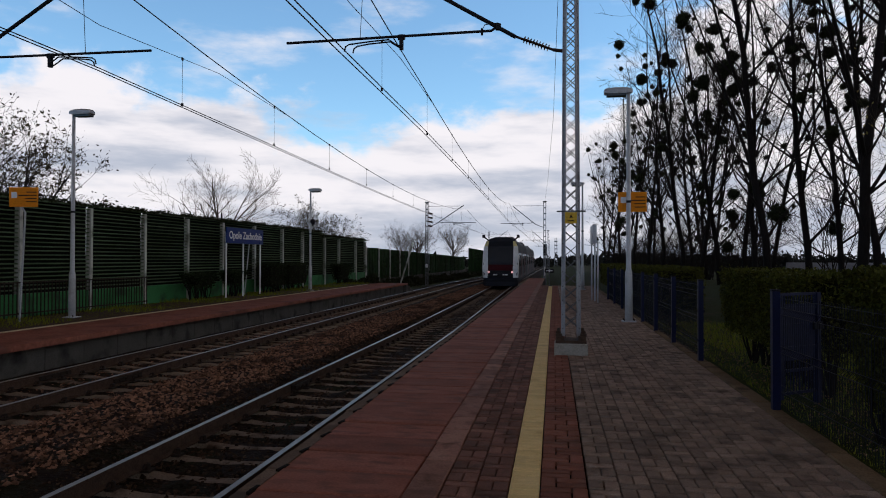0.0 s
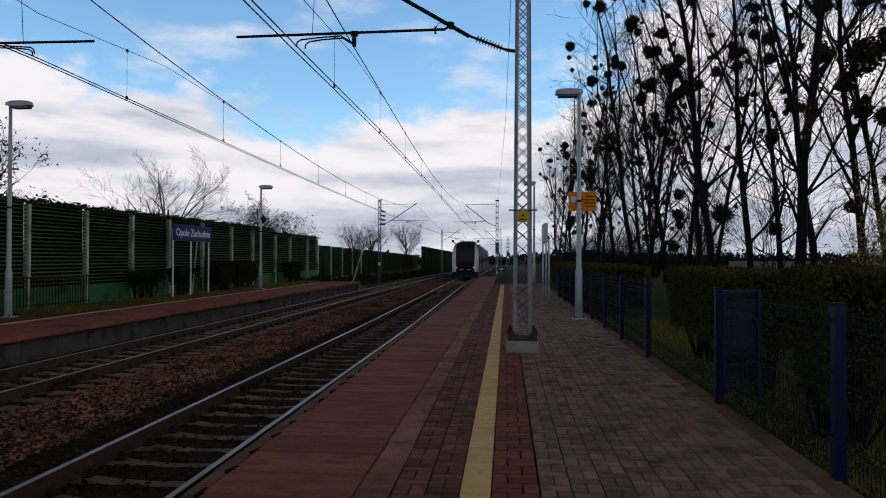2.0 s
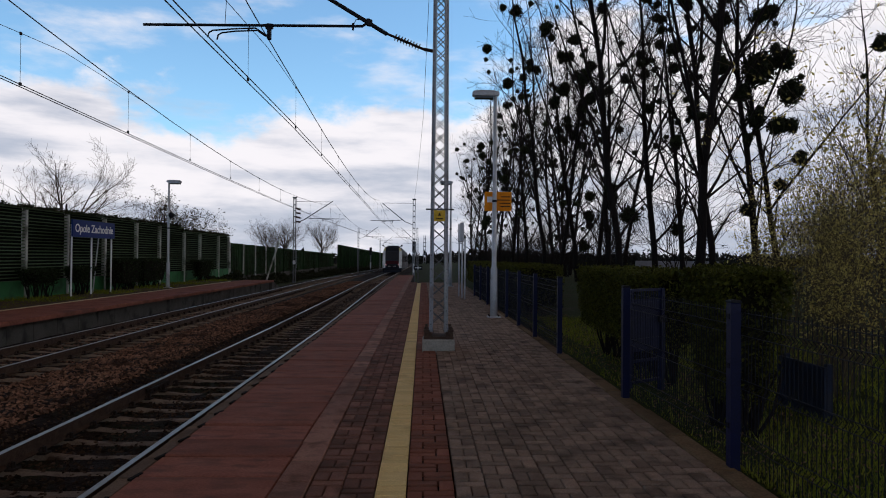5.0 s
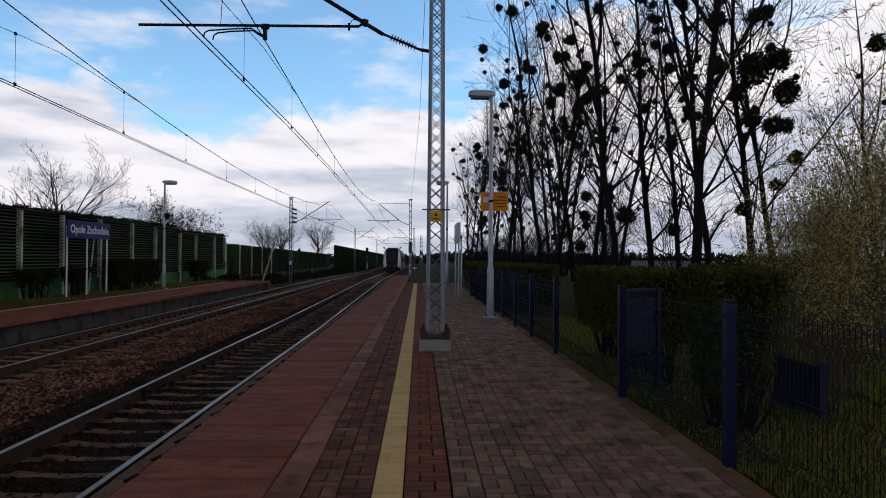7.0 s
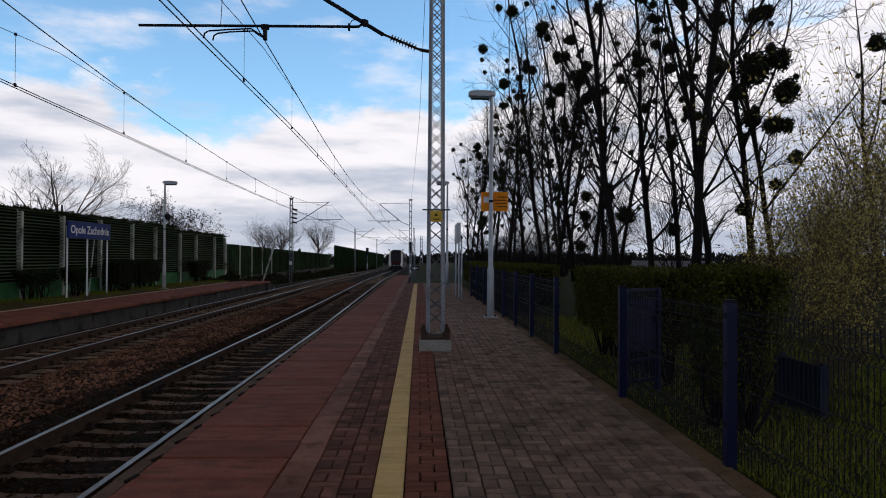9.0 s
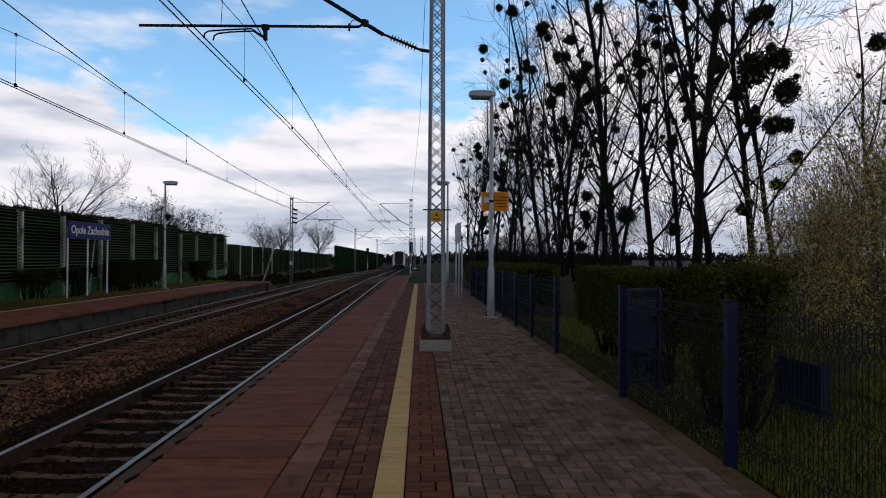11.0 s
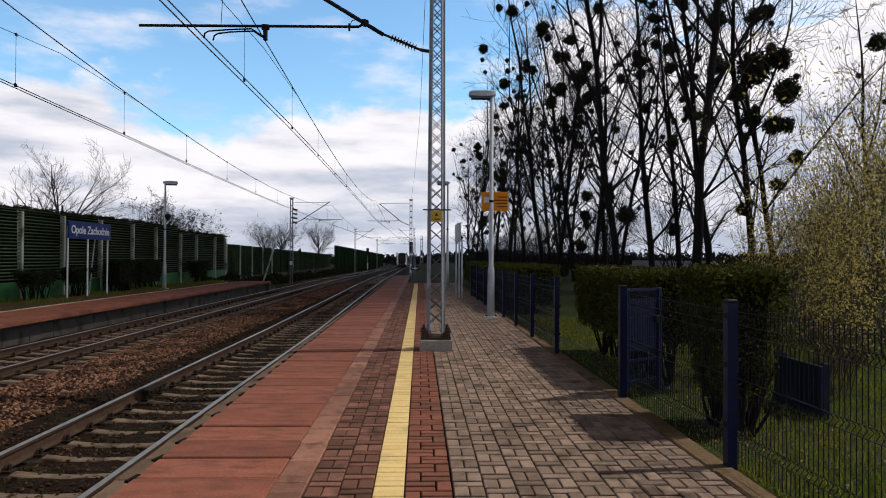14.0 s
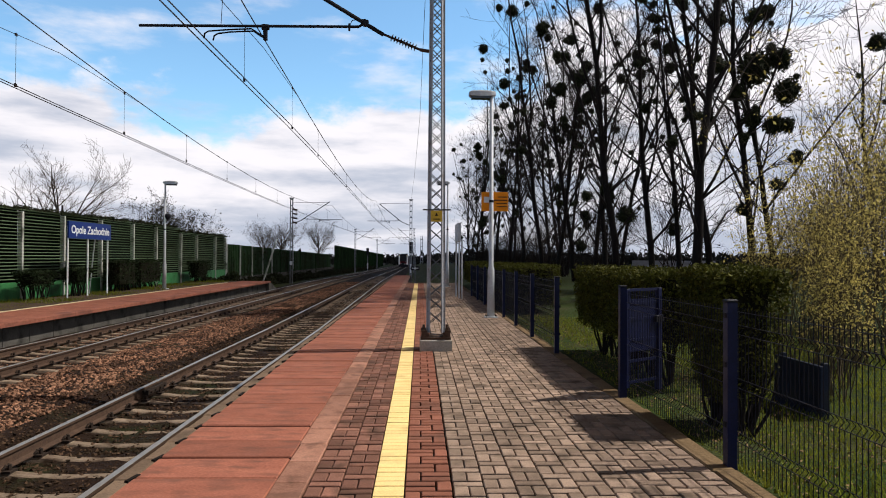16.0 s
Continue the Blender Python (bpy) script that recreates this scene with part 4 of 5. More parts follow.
def station_sign():
    """The navy name board on white posts, facing the tracks."""
    x, y0, y1, z0, z1 = -14.05, 27.35, 30.98, 2.26, 2.95
    t = thing("station_sign", (x, (y0 + y1) / 2, PLAT_2_Z - 0.02), "navy station name board with white lettering on white posts", "sign")
    w = (y1 - y0) / 2
    zb, zt = z0 - PLAT_2_Z, z1 - PLAT_2_Z
    p = part("panel", Shape().box(-0.03, 0.03, -w, w, zb, zt), M_blue_sign, t)
    for yy in (-w + 0.1, -0.1, w - 0.12):
        part("post", Shape().tube((-0.06, yy, 0), (-0.06, yy, zb + 0.5), 0.035, n=10), M_white, t)
    part("post", Shape().tube((-0.35, 0.65, 0), (-0.06, 0.55, zb + 0.2), 0.028, n=8), M_galv, t)
    font = bpy.data.curves.new("lettering", "FONT")
    font.body, font.size, font.extrude = "Opole Zachodnie", 0.46, 0.004
    font.align_x, font.align_y, font.offset = "CENTER", "CENTER", 0.006
    tmp = new("lettering", font)
    me = bpy.data.meshes.new_from_object(tmp.evaluated_get(bpy.context.evaluated_depsgraph_get()))
    bpy.data.objects.remove(tmp)
    me.materials.clear()
    me.materials.append(M_white)
    ob = part("lettering", me, None, p, "white station name lettering")
    ob.matrix_basis = Matrix.Translation((0.036, 0.0, (zb + zt) / 2)) @ Matrix(((0, 0, 1, 0), (1, 0, 0, 0), (0, 1, 0, 0), (0, 0, 0, 1)))


station_sign()


def info_stand():
    t = thing("timetable_stand", (1.36, 26.0, 0), "timetable cabinet on three slim white posts, seen edge on", "notice board")
    for x, y in ((-0.07, 1.1), (0.0, 0.1), (0.06, -0.7)):
        part("post", Shape().tube((x, y, 0), (x, y, 2.25 if y < 1 else 2.85), 0.03, n=8), M_white_pole, t)
    part("cabinet", Shape().box(-0.12, 0.02, -0.75, 1.15, 2.15, 2.85, 0.02), M_galv, t)


info_stand()
cam_b = thing("platform_camera", (-12.98, 34.9, 3.55), "small black dome camera fixed to a lamp pole", "camera")
part("bracket", Shape().box(-0.12, 0.05, -0.03, 0.03, -0.02, 0.03), M_black, cam_b)
part("dome", Shape().pipe([(0.02, 0, 0.16), (0.02, 0, 0.12), (0.02, 0, 0.0), (0.02, 0, -0.1), (0.02, 0, -0.16)], [0.05, 0.13, 0.16, 0.12, 0.04], 12), M_black, cam_b, smooth=True)


def railing():
    t = thing("railing", (-15.05, 0, PLAT_2_Z - 0.03), "low dark railing of upright bars before the noise barrier", "railing")
    bar = Shape().box(-0.012, 0.012, -0.012, 0.012, 0.0, 1.05).mesh("bar", M_clip)
    for z in (0.12, 1.0):
        part("rail", Shape().box(-0.02, 0.02, 6, 23.2, z, z + 0.04), M_clip, t)
    for k in range(115):
        part("bar", bar, None, t).location = (0, 6.05 + 0.15 * k, 0)


railing()


# ---------- fence ----------
def fence():
    posts = [2.6, 5.1, 7.62, 11.12, 13.39, 15.6, 17.8, 20.0, 22.5, 25.0, 27.5]
    xs = [2.37, 2.32, 2.24, 2.18, 2.14, 2.12, 2.1, 2.06, 2.02, 1.98, 1.94]
    f = thing("mesh_fence", (0, 0, 0), "dark blue welded mesh fence with square posts along the platform", "fence")
    pm = Shape().box(-0.038, 0.038, -0.038, 0.038, -0.15, 1.24, 0.006).mesh("fence_post", M_blue_post)
    cap = Shape().box(-0.042, 0.042, -0.042, 0.042, 1.24, 1.262, 0.008).mesh("post_cap", M_black)
    for x, y in zip(xs, posts):
        p = part("fence_post", pm, None, f)
        p.location = (x, y, 0)
        part("post_cap", cap, None, p)
    for k in range(len(posts) - 1):
        if k == 2:
            continue  # the way through, where the gate hangs
        (xa, ya), (xb, yb) = (xs[k], posts[k]), (xs[k + 1], posts[k + 1])
        n = int((yb - ya - 0.08) / 0.05)
        fold = [(0.03, 0), (0.2, 0), (0.235, 0.03), (0.27, 0), (0.6, 0), (0.635, 0.03), (0.67, 0), (1.0, 0), (1.035, 0.03), (1.07, 0), (1.2, 0)]
        mesh = Shape()
        for i in range(n + 1):
            t = (0.04 + 0.05 * i + 0.02) / (yb - ya)
            x, y = xa + (xb - xa) * t + 0.045, ya + (yb - ya) * t
            mesh.pipe([(x + d, y, z) for z, d in fold], 0.0034, 3)
        for z, d in ((0.2, 0), (0.27, 0), (0.6, 0), (0.67, 0), (1.0, 0), (1.07, 0), (1.17, 0)):
            mesh.tube((xa + 0.045 - 0.006, ya, z), (xb + 0.045 - 0.006, yb, z), 0.0036, n=4)
        part("mesh_panel", mesh, M_fence_wire, f)
        for z in (0.3, 0.75, 1.12):
            part("panel_clamp", Shape().box(xa - 0.045, xa + 0.06, ya - 0.02, ya + 0.02, z, z + 0.04), M_black, f)


def gate():
    """A narrow barred gate standing open across the path to the hedge."""
    g = thing("metal_gate", (2.25, 7.64, 0), "dark blue barred metal gate standing open beside a fence post", "gate", turn=36)
    for x in (0.05, 0.66):
        part("stile", Shape().box(x - 0.03, x + 0.03, -0.03, 0.03, 0.02 if x > 0.1 else 0.1, 1.22, 0.005), M_blue_post, g)
    for z in (0.14, 0.38, 0.62, 0.86, 1.04, 1.19):
        part("rail", Shape().box(0.05, 0.66, -0.014, 0.014, z, z + 0.03), M_blue_post, g)
    for k in range(12):
        part("bar", Shape().tube((0.09 + 0.047 * k, 0, 0.14), (0.09 + 0.047 * k, 0, 1.2), 0.006, n=5), M_blue_post, g)
    part("sheet", Shape().box(0.08, 0.63, -0.006, 0.006, 0.5, 1.1), M_blue_post, g)
    part("latch", Shape().box(0.56, 0.7, -0.05, -0.02, 0.82, 0.9, 0.005), M_black, g)


fence()
gate()
def low_board():
    """A low slate-coloured board on short posts, on the bank behind the fence."""
    c = thing("low_board", (4.0, 7.18, -0.08), "low dark slate-blue board on short posts behind the fence", "board")
    for k in range(3):
        y0 = -0.45 + 0.3 * k
        part("plank", Shape().box(-0.02, 0.02, y0 + 0.004, y0 + 0.296, 0.03, 0.57, 0.004), M_slate, c)
    for y in (-0.4, 0.4):
        part("post", Shape().box(0.022, 0.08, y - 0.03, y + 0.03, -0.1, 0.6, 0.006), M_slate, c)


low_board()


# ---------- planting ----------
def hedge(name, x0, x1, y0, y1, top, low, leaves, seed, label, funnel=0.0, size=0.023, base=0.0, leaf=None):
    """A clipped hedge: bare stems, a near-black core for inner shade and a shell of many small leaves."""
    rng = np.random.default_rng(seed)
    t = thing(name, ((x0 + x1) / 2, (y0 + y1) / 2, base), label, "hedge", "clipped hedges")
    hx, hy, h = (x1 - x0) / 2, (y1 - y0) / 2, top - base
    wid = lambda z: 1 - funnel * (1 - (z - low) / (h - low)) ** 1.3
    # closed near-black hull; its colour stands in for shade between the leaves
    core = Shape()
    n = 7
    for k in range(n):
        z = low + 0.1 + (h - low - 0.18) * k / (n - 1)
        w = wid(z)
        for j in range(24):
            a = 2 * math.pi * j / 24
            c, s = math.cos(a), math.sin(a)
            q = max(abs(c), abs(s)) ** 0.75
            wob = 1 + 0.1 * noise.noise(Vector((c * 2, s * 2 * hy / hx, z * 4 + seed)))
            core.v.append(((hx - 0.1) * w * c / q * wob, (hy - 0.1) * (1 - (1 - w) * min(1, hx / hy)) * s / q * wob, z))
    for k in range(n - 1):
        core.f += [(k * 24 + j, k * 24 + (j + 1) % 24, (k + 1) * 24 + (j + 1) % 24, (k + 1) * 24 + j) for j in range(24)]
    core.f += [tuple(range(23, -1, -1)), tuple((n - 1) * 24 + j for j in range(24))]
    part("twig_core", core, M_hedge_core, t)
    st = Shape()
    ns = max(9, int(hy * 7))
    for k in range(ns):
        y = -hy * 0.85 + 2 * hy * 0.85 * k / (ns - 1)
        p = Vector((rng.uniform(-0.15, 0.15), y * (1 - funnel * 0.5), -0.15))
        for j in range(4):
            q = p + Vector((rng.uniform(-0.25, 0.25), rng.uniform(-0.2, 0.2), low + 0.45))
            mid = (p + q) / 2 + Vector((rng.uniform(-0.06, 0.06), rng.uniform(-0.06, 0.06), 0))
            st.pipe([p, mid, q], [0.02, 0.015, 0.01], 5)
    part("stem_clump", st, M_bark, t)
    P = np.empty((leaves, 3))
    leaves = int(leaves)
    face = rng.choice(5, leaves, p=[0.34, 0.16, 0.07, 0.07, 0.36])
    z = low + (h - low) * rng.uniform(0, 1, leaves) ** 0.8
    a, b = rng.uniform(-1, 1, leaves), rng.uniform(-1, 1, leaves)
    jit = np.abs(rng.normal(0, 0.06, leaves))
    w = np.array([wid(v) for v in z])
    wy = 1 - (1 - w) * min(1, hx / hy)
    P[:, 0] = np.select([face == 0, face == 1, face >= 2], [-hx * w + jit, hx * w - jit, hx * w * a])
    P[:, 1] = np.select([face <= 1, face == 2, face == 3, face == 4], [hy * wy * a, -hy * wy + jit, hy * wy - jit, hy * b])
    P[:, 2] = np.where(face == 4, h - jit + 0.03 * np.sin(P[:, 1] * 3.1 + seed), z)
    P += rng.normal(0, 0.022, P.shape)
    part("foliage", quads_mesh("foliage", leaf_cards(rng, P, size), leaf or M_hedge), None, t)
    return t


hedge("hedge", 2.6, 3.3, 6.0, 6.95, 1.45, 0.25, 17000, 1, "dark clipped hedge with a flaring end behind the mesh fence", funnel=0.45)
hedge("hedge", 2.66, 3.7, 8.2, 12.0, 1.39, 0.42, 40000, 2, "long dark clipped hedge behind the mesh fence", funnel=0.1)
hedge("hedge", 2.5, 3.9, 19.3, 24.4, 1.33, 0.1, 24000, 3, "clipped hedge with sunlit yellow-green top beside the lamp", size=0.032)
hedge("hedge", 2.4, 3.7, 25.0, 40.0, 1.3, 0.25, 9000, 4, "clipped hedge further along the platform", size=0.055)
for k, (y0, y1, hh) in enumerate(((25.2, 26.8, 0.95), (28.4, 29.6, 1.0), (32.2, 34.3, 1.3), (34.6, 37.5, 1.3), (43.5, 45.8, 1.2))):
    hedge("box_bush", -14.95, -14.1, y0, y1, hh, 0.25 if k > 1 else 0.5, 2600, 20 + k, "dark clipped bush in front of the noise barrier", funnel=0.0 if k in (2, 3) else 0.4, size=0.05, base=PLAT_2_Z - 0.03, leaf=M_yew)


def branchy(rng, sh, p, d, length, r, depth, spread, up, tips, sides=5, thin=0.0085):
    """Draws a bent, tapering branch and its side branches; gathers the places of its tips."""
    n = 4 if depth > 1 else 3
    pts, rs = [p], [r]
    q, v = p.copy(), d.copy()
    for k in range(n):
        v = (v + Vector((rng.normal(0, 0.12), rng.normal(0, 0.12), rng.normal(0, 0.08) + up * 0.16))).normalized()
        q = q + v * (length / n)
        pts.append(q.copy())
        rs.append(max(r * (1 - 0.8 * (k + 1) / n), thin))
    sh.pipe(pts, rs, sides if depth > 1 else 3)
    tips.append((pts[-1], v))
    if depth <= 0:
        return
    kids = int(rng.integers(4, 7)) if depth > 1 else int(rng.integers(3, 6))
    for k in range(kids):
        t = rng.uniform(0.25, 0.98)
        i = min(int(t * n), n - 1)
        at = pts[i].lerp(pts[i + 1], t * n - i)
        side = v.orthogonal().normalized()
        side.rotate(Matrix.Rotation(rng.uniform(0, 2 * math.pi), 3, v))
        nd = (v * 0.75 + side * spread * rng.uniform(0.6, 1.3)).normalized()
        branchy(rng, sh, at, nd, length * rng.uniform(0.35, 0.6), rs[i] * 0.55, depth - 1, spread, up, tips, 4, thin)


def poplar_meshes(seed, height):
    """Trunk and crown of a bare poplar that forks into rising leaders, with places for mistletoe."""
    rng = np.random.default_rng(seed)
    tr, cr, tips = Shape(), Shape(), []
    spots = []

    def leader(p, d, length, r, first, count):
        n = 9
        pts, rs = [p.copy()], [r]
        q, v = p.copy(), d.copy()
        for k in range(n):
            v = (v + Vector((rng.normal(0, 0.075), rng.normal(0, 0.075), 0.06))).normalized()
            q = q + v * (length / n)
            pts.append(q.copy())
            rs.append(r * (1 - (k + 1) / n) ** 0.8 + 0.01)
        tr.pipe(pts, rs, 9)
        for k in range(count):
            t = first + (0.97 - first) * (k / count) + rng.uniform(-0.02, 0.02)
            i = min(int(t * n), n - 1)
            at = pts[i].lerp(pts[i + 1], t * n - i)
            a = k * 2.4 + rng.uniform(-0.5, 0.5)
            dd = Vector((math.cos(a), math.sin(a), rng.uniform(0.5, 1.5))).normalized()
            ln = (1.05 - t) ** 0.5 * length * rng.uniform(0.14, 0.34) * (0.65 if t < 0.25 else 1.0)
            before = len(tips)
            branchy(rng, cr, at, dd, ln, rs[i] * rng.uniform(0.26, 0.46) + 0.007, 3 if ln > 5 else 2, 0.8, 0.45, tips)
            spots.extend(tips[j][0] for j in range(before, len(tips)) if rng.uniform() < 0.08)
        return pts, rs

    lean = Vector((rng.normal(0, 0.025), rng.normal(0, 0.025), 1)).normalized()
    pts, rs = leader(Vector((0, 0, -0.15)), lean, height, 0.165, 0.12, 21)
    a = rng.uniform(0, 6.28)
    for k, i in enumerate((2, 3, 4)):
        a += 2.1 + rng.uniform(-0.4, 0.4)
        out = rng.uniform(0.4, 0.62)
        leader(pts[i], Vector((math.cos(a) * out, math.sin(a) * out, 1)).normalized(), height * rng.uniform(0.4, 0.56), rs[i] * rng.uniform(0.42, 0.58), 0.25, 6)
    return tr.mesh("trunk", M_bark, True), cr.mesh("crown", M_twig), spots


def mistletoe_mesh(seed):
    """A ball of short forked sprays round a tight dark heart."""
    rng = np.random.default_rng(seed)
    n = 620
    d = rng.normal(size=(n, 3))
    d /= np.linalg.norm(d, axis=1)[:, None]
    lump = 1 + 0.12 * np.sin(d[:, :1] * 5 + seed) + 0.1 * np.sin(d[:, 1:2] * 7)
    P = d * rng.uniform(0.62, 1.0, n)[:, None] * lump * np.array([1, 1, 0.92])
    V = leaf_cards(rng, P, 0.15)
    bm = bmesh.new()
    bmesh.ops.create_icosphere(bm, subdivisions=2, radius=0.78)
    for v in bm.verts:
        v.co *= 1 + 0.1 * math.sin(v.co.x * 6 + seed) + rng.uniform(-0.08, 0.08)
    heart = np.array([tuple(v.co) for f in bm.faces for v in (*f.verts, f.verts[2])])
    bm.free()
    return quads_mesh("mistletoe", np.concatenate([V, heart]), M_mistle)


def poplars():
    kinds = [poplar_meshes(40 + k, h) for k, h in enumerate((22, 24, 21, 23, 20))]
    balls = [mistletoe_mesh(k) for k in range(3)]
    rng = random.Random(5)
    rows = [(10.0, 25.0, 1.1, 0), (13.0, 30.5, 0.95, 1), (15.2, 31.5, 1.0, 2), (11.4, 33.5, 0.95, 3), (8.9, 31.0, 1.0, 1), (12.7, 33.5, 0.8, 4),
            (10.7, 40.0, 0.95, 0), (11.6, 45.0, 0.95, 2), (10.2, 46.0, 0.95, 3), (9.0, 46.0, 0.9, 4), (8.5, 48.5, 1.0, 1), (8.7, 60.0, 1.0, 2),
            (8.6, 68.0, 1.0, 0), (8.2, 76.0, 1.0, 3), (7.6, 86.0, 1.0, 1), (7.8, 98.0, 1.0, 2), (16, 55, 1.0, 0),
            (16.3, 31.2, 0.85, 0), (13.5, 64, 0.95, 4), (10.5, 84, 1.0, 0), (7.2, 106, 1.0, 4), (8.5, 118, 1.0, 2), (11.8, 58, 0.9, 1), (9.6, 72, 0.9, 4), (9.0, 94, 0.95, 3), (14, 70, 1.0, 3), (9.5, 52, 0.85, 2), (17.2, 25.5, 0.6, 2)]
    for k, (x, y, s, kind) in enumerate(rows):
        trunk, crown, spots = kinds[kind]
        t = thing("poplar_tree", (x, y, ground_z(x, y) - 0.1), "tall bare poplar tree hung with mistletoe balls", "tree", "row of poplars", rng.uniform(0, 360))
        t.scale = (s, s, s)
        part("trunk", trunk, None, t)
        part("crown", crown, None, t)
        pick = rng.sample(spots, min(len(spots), 15 if y < 70 else 14) if k != len(rows) - 1 else 2)
        for p in pick:
            b = part("mistletoe", balls[rng.randrange(3)], None, t, "round evergreen mistletoe clump")
            r = rng.choice((0.18, 0.22, 0.26, 0.3, 0.38, 0.48))
            b.location, b.scale = p, (r, r, r * 0.95)
            b.rotation_euler = (rng.uniform(0, 3), rng.uniform(0, 3), rng.uniform(0, 6))
    # the heavy cluster of mistletoe high on one tree
    big = thing("mistletoe_cluster", (14.9, 31.2, 0), "cluster of large dark mistletoe balls high in a poplar", "mistletoe")
    for dx, dy, z, r in ((0.3, -0.2, 10.34, 0.85), (1.5, -0.2, 10.8, 0.6), (1.82, -0.2, 9.31, 0.66), (0.2, -0.2, 8.03, 0.5), (1.2, -0.2, 7.73, 0.5), (1.82, -0.2, 7.74, 0.42)):
        b = part("mistletoe_ball", balls[rng.randrange(3)], None, big)
        b.location, b.scale = (dx, dy, z), (r, r, r)


poplars()


def bare_tree(x, y, z, height, seed, label, leaf=None, count=0, material=None, size=0.07, spread=0.9, limbs=12):
    rng = np.random.default_rng(seed)
    t = thing("tree", (x, y, z), label, "tree")
    tr, cr, tips = Shape(), Shape(), []
    trunk_h = height * 0.3
    tr.pipe([(0, 0, -0.2), (0.05, 0.02, trunk_h * 0.5), (0.0, 0.1, trunk_h), (0.1, 0.0, height * 0.6)], [0.2, 0.16, 0.13, 0.05], 8)
    for k in range(limbs):
        a = k * 2.4 + rng.uniform(-0.3, 0.3)
        at = Vector((0, 0, trunk_h * rng.uniform(0.6, 1.5)))
        d = Vector((math.cos(a), math.sin(a), rng.uniform(0.7, 1.6))).normalized()
        branchy(rng, cr, at, d, height * rng.uniform(0.4, 0.62), 0.07, 3, spread, 0.35, tips, 5, 0.006)
    part("trunk", tr, M_bark, t, smooth=True)
    part("crown", cr, material or M_pale_twig, t)
    if leaf:
        T = np.array([tuple(p) for p, _ in tips])
        P = T[rng.integers(0, len(T), count)] + rng.normal(0, 0.12, (count, 3))
        part("bud_haze", quads_mesh("buds", leaf_cards(rng, P, size), leaf), None, t)
    return t


bare_tree(-20.2, 38.5, -0.2, 7.6, 71, "bare leaning tree behind the noise barrier", spread=0.7)
bare_tree(-21.0, 23.5, -0.2, 7.2, 72, "budding tree with dark leaf tips behind the noise barrier", M_bud, 2600, M_twig, 0.075)
bare_tree(-21.5, 19.0, -0.2, 7.0, 73, "budding tree with dark leaf tips behind the noise barrier", M_bud, 2600, M_twig, 0.075)
bare_tree(-24.5, 63, -0.3, 7.2, 74, "rounded budding tree above the barrier", M_bud, 1800, M_twig, 0.09)
bare_tree(-22.0, 64, -0.3, 6.0, 75, "rounded budding tree above the barrier", M_bud, 1600, M_twig, 0.09)
bare_tree(-29.0, 140, -0.5, 9.5, 76, "bare twiggy tree far behind the barrier", None, 0, M_pale_twig, spread=0.6, limbs=24)
bare_tree(-23.0, 150, -0.5, 9.5, 77, "bare twiggy tree far behind the barrier", None, 0, M_pale_twig, spread=0.6, limbs=24)
bare_tree(-33.0, 142, -0.5, 8.0, 79, "bare twiggy tree far behind the barrier", None, 0, M_pale_twig, spread=0.6, limbs=24)


def shrubs():
    """A thicket of many-stemmed shrubs in young leaf on the bank behind the fence."""
    rng = np.random.default_rng(9)
    kinds = []
    for k in range(4):
        st, tips = Shape(), []
        h = 3.6 + 0.5 * k
        for j in range(12):
            a = rng.uniform(0, 2 * math.pi)
            d = Vector((math.cos(a) * 0.24, math.sin(a) * 0.24, 1)).normalized()
            branchy(rng, st, Vector((rng.normal(0, 0.2), rng.normal(0, 0.2), -0.1)), d, h * rng.uniform(0.6, 1.0), 0.019, 2, 0.34, 0.65, tips, 4, 0.0032)
        T = np.array([tuple(p) for p, _ in tips])
        n = 1700
        P = T[rng.integers(0, len(T), n)] * rng.uniform(0.75, 1.02, (n, 1)) + rng.normal(0, 0.16, (n, 3))
        P[:, 2] = np.maximum(P[:, 2], 0.15)
        P = P[P[:, 2] / h > rng.uniform(0.1, 0.62, n)]
        kinds.append((st.mesh("stems", M_shrub_stem), quads_mesh("young_leaves", leaf_cards(rng, P, 0.043), M_young)))
    r = random.Random(3)
    for k, (x, y, s) in enumerate(((5.6, 9.2, 0.75), (6.4, 9.9, 0.9), (7.4, 10.6, 1.05), (8.6, 11.8, 1.25), (9.9, 13.4, 1.25), (11.2, 14.6, 1.3), (11.6, 15.5, 1.3),
                                   (12.9, 16.9, 1.4), (14.5, 18.5, 1.4), (9.6, 16.0, 0.95), (10.6, 17.6, 1.05), (12.0, 19.5, 1.1), (13.8, 23.0, 1.2),
                                   (5.0, 9.4, 0.7), (7.2, 12.8, 0.75), (9.0, 14.8, 1.0), (4.75, 7.7, 0.55), (5.2, 8.4, 0.65), (10.2, 20.5, 0.8))):
        t = thing("shrub", (x, y, ground_z(x, y)), "many-stemmed shrub with small yellow-green spring leaves", "shrub", "thicket behind the fence", r.uniform(0, 360))
        s *= 0.78
        t.scale = (s, s, s)
        part("stem_clump", kinds[k % 4][0], None, t)
        part("young_foliage", kinds[k % 4][1], None, t)


shrubs()


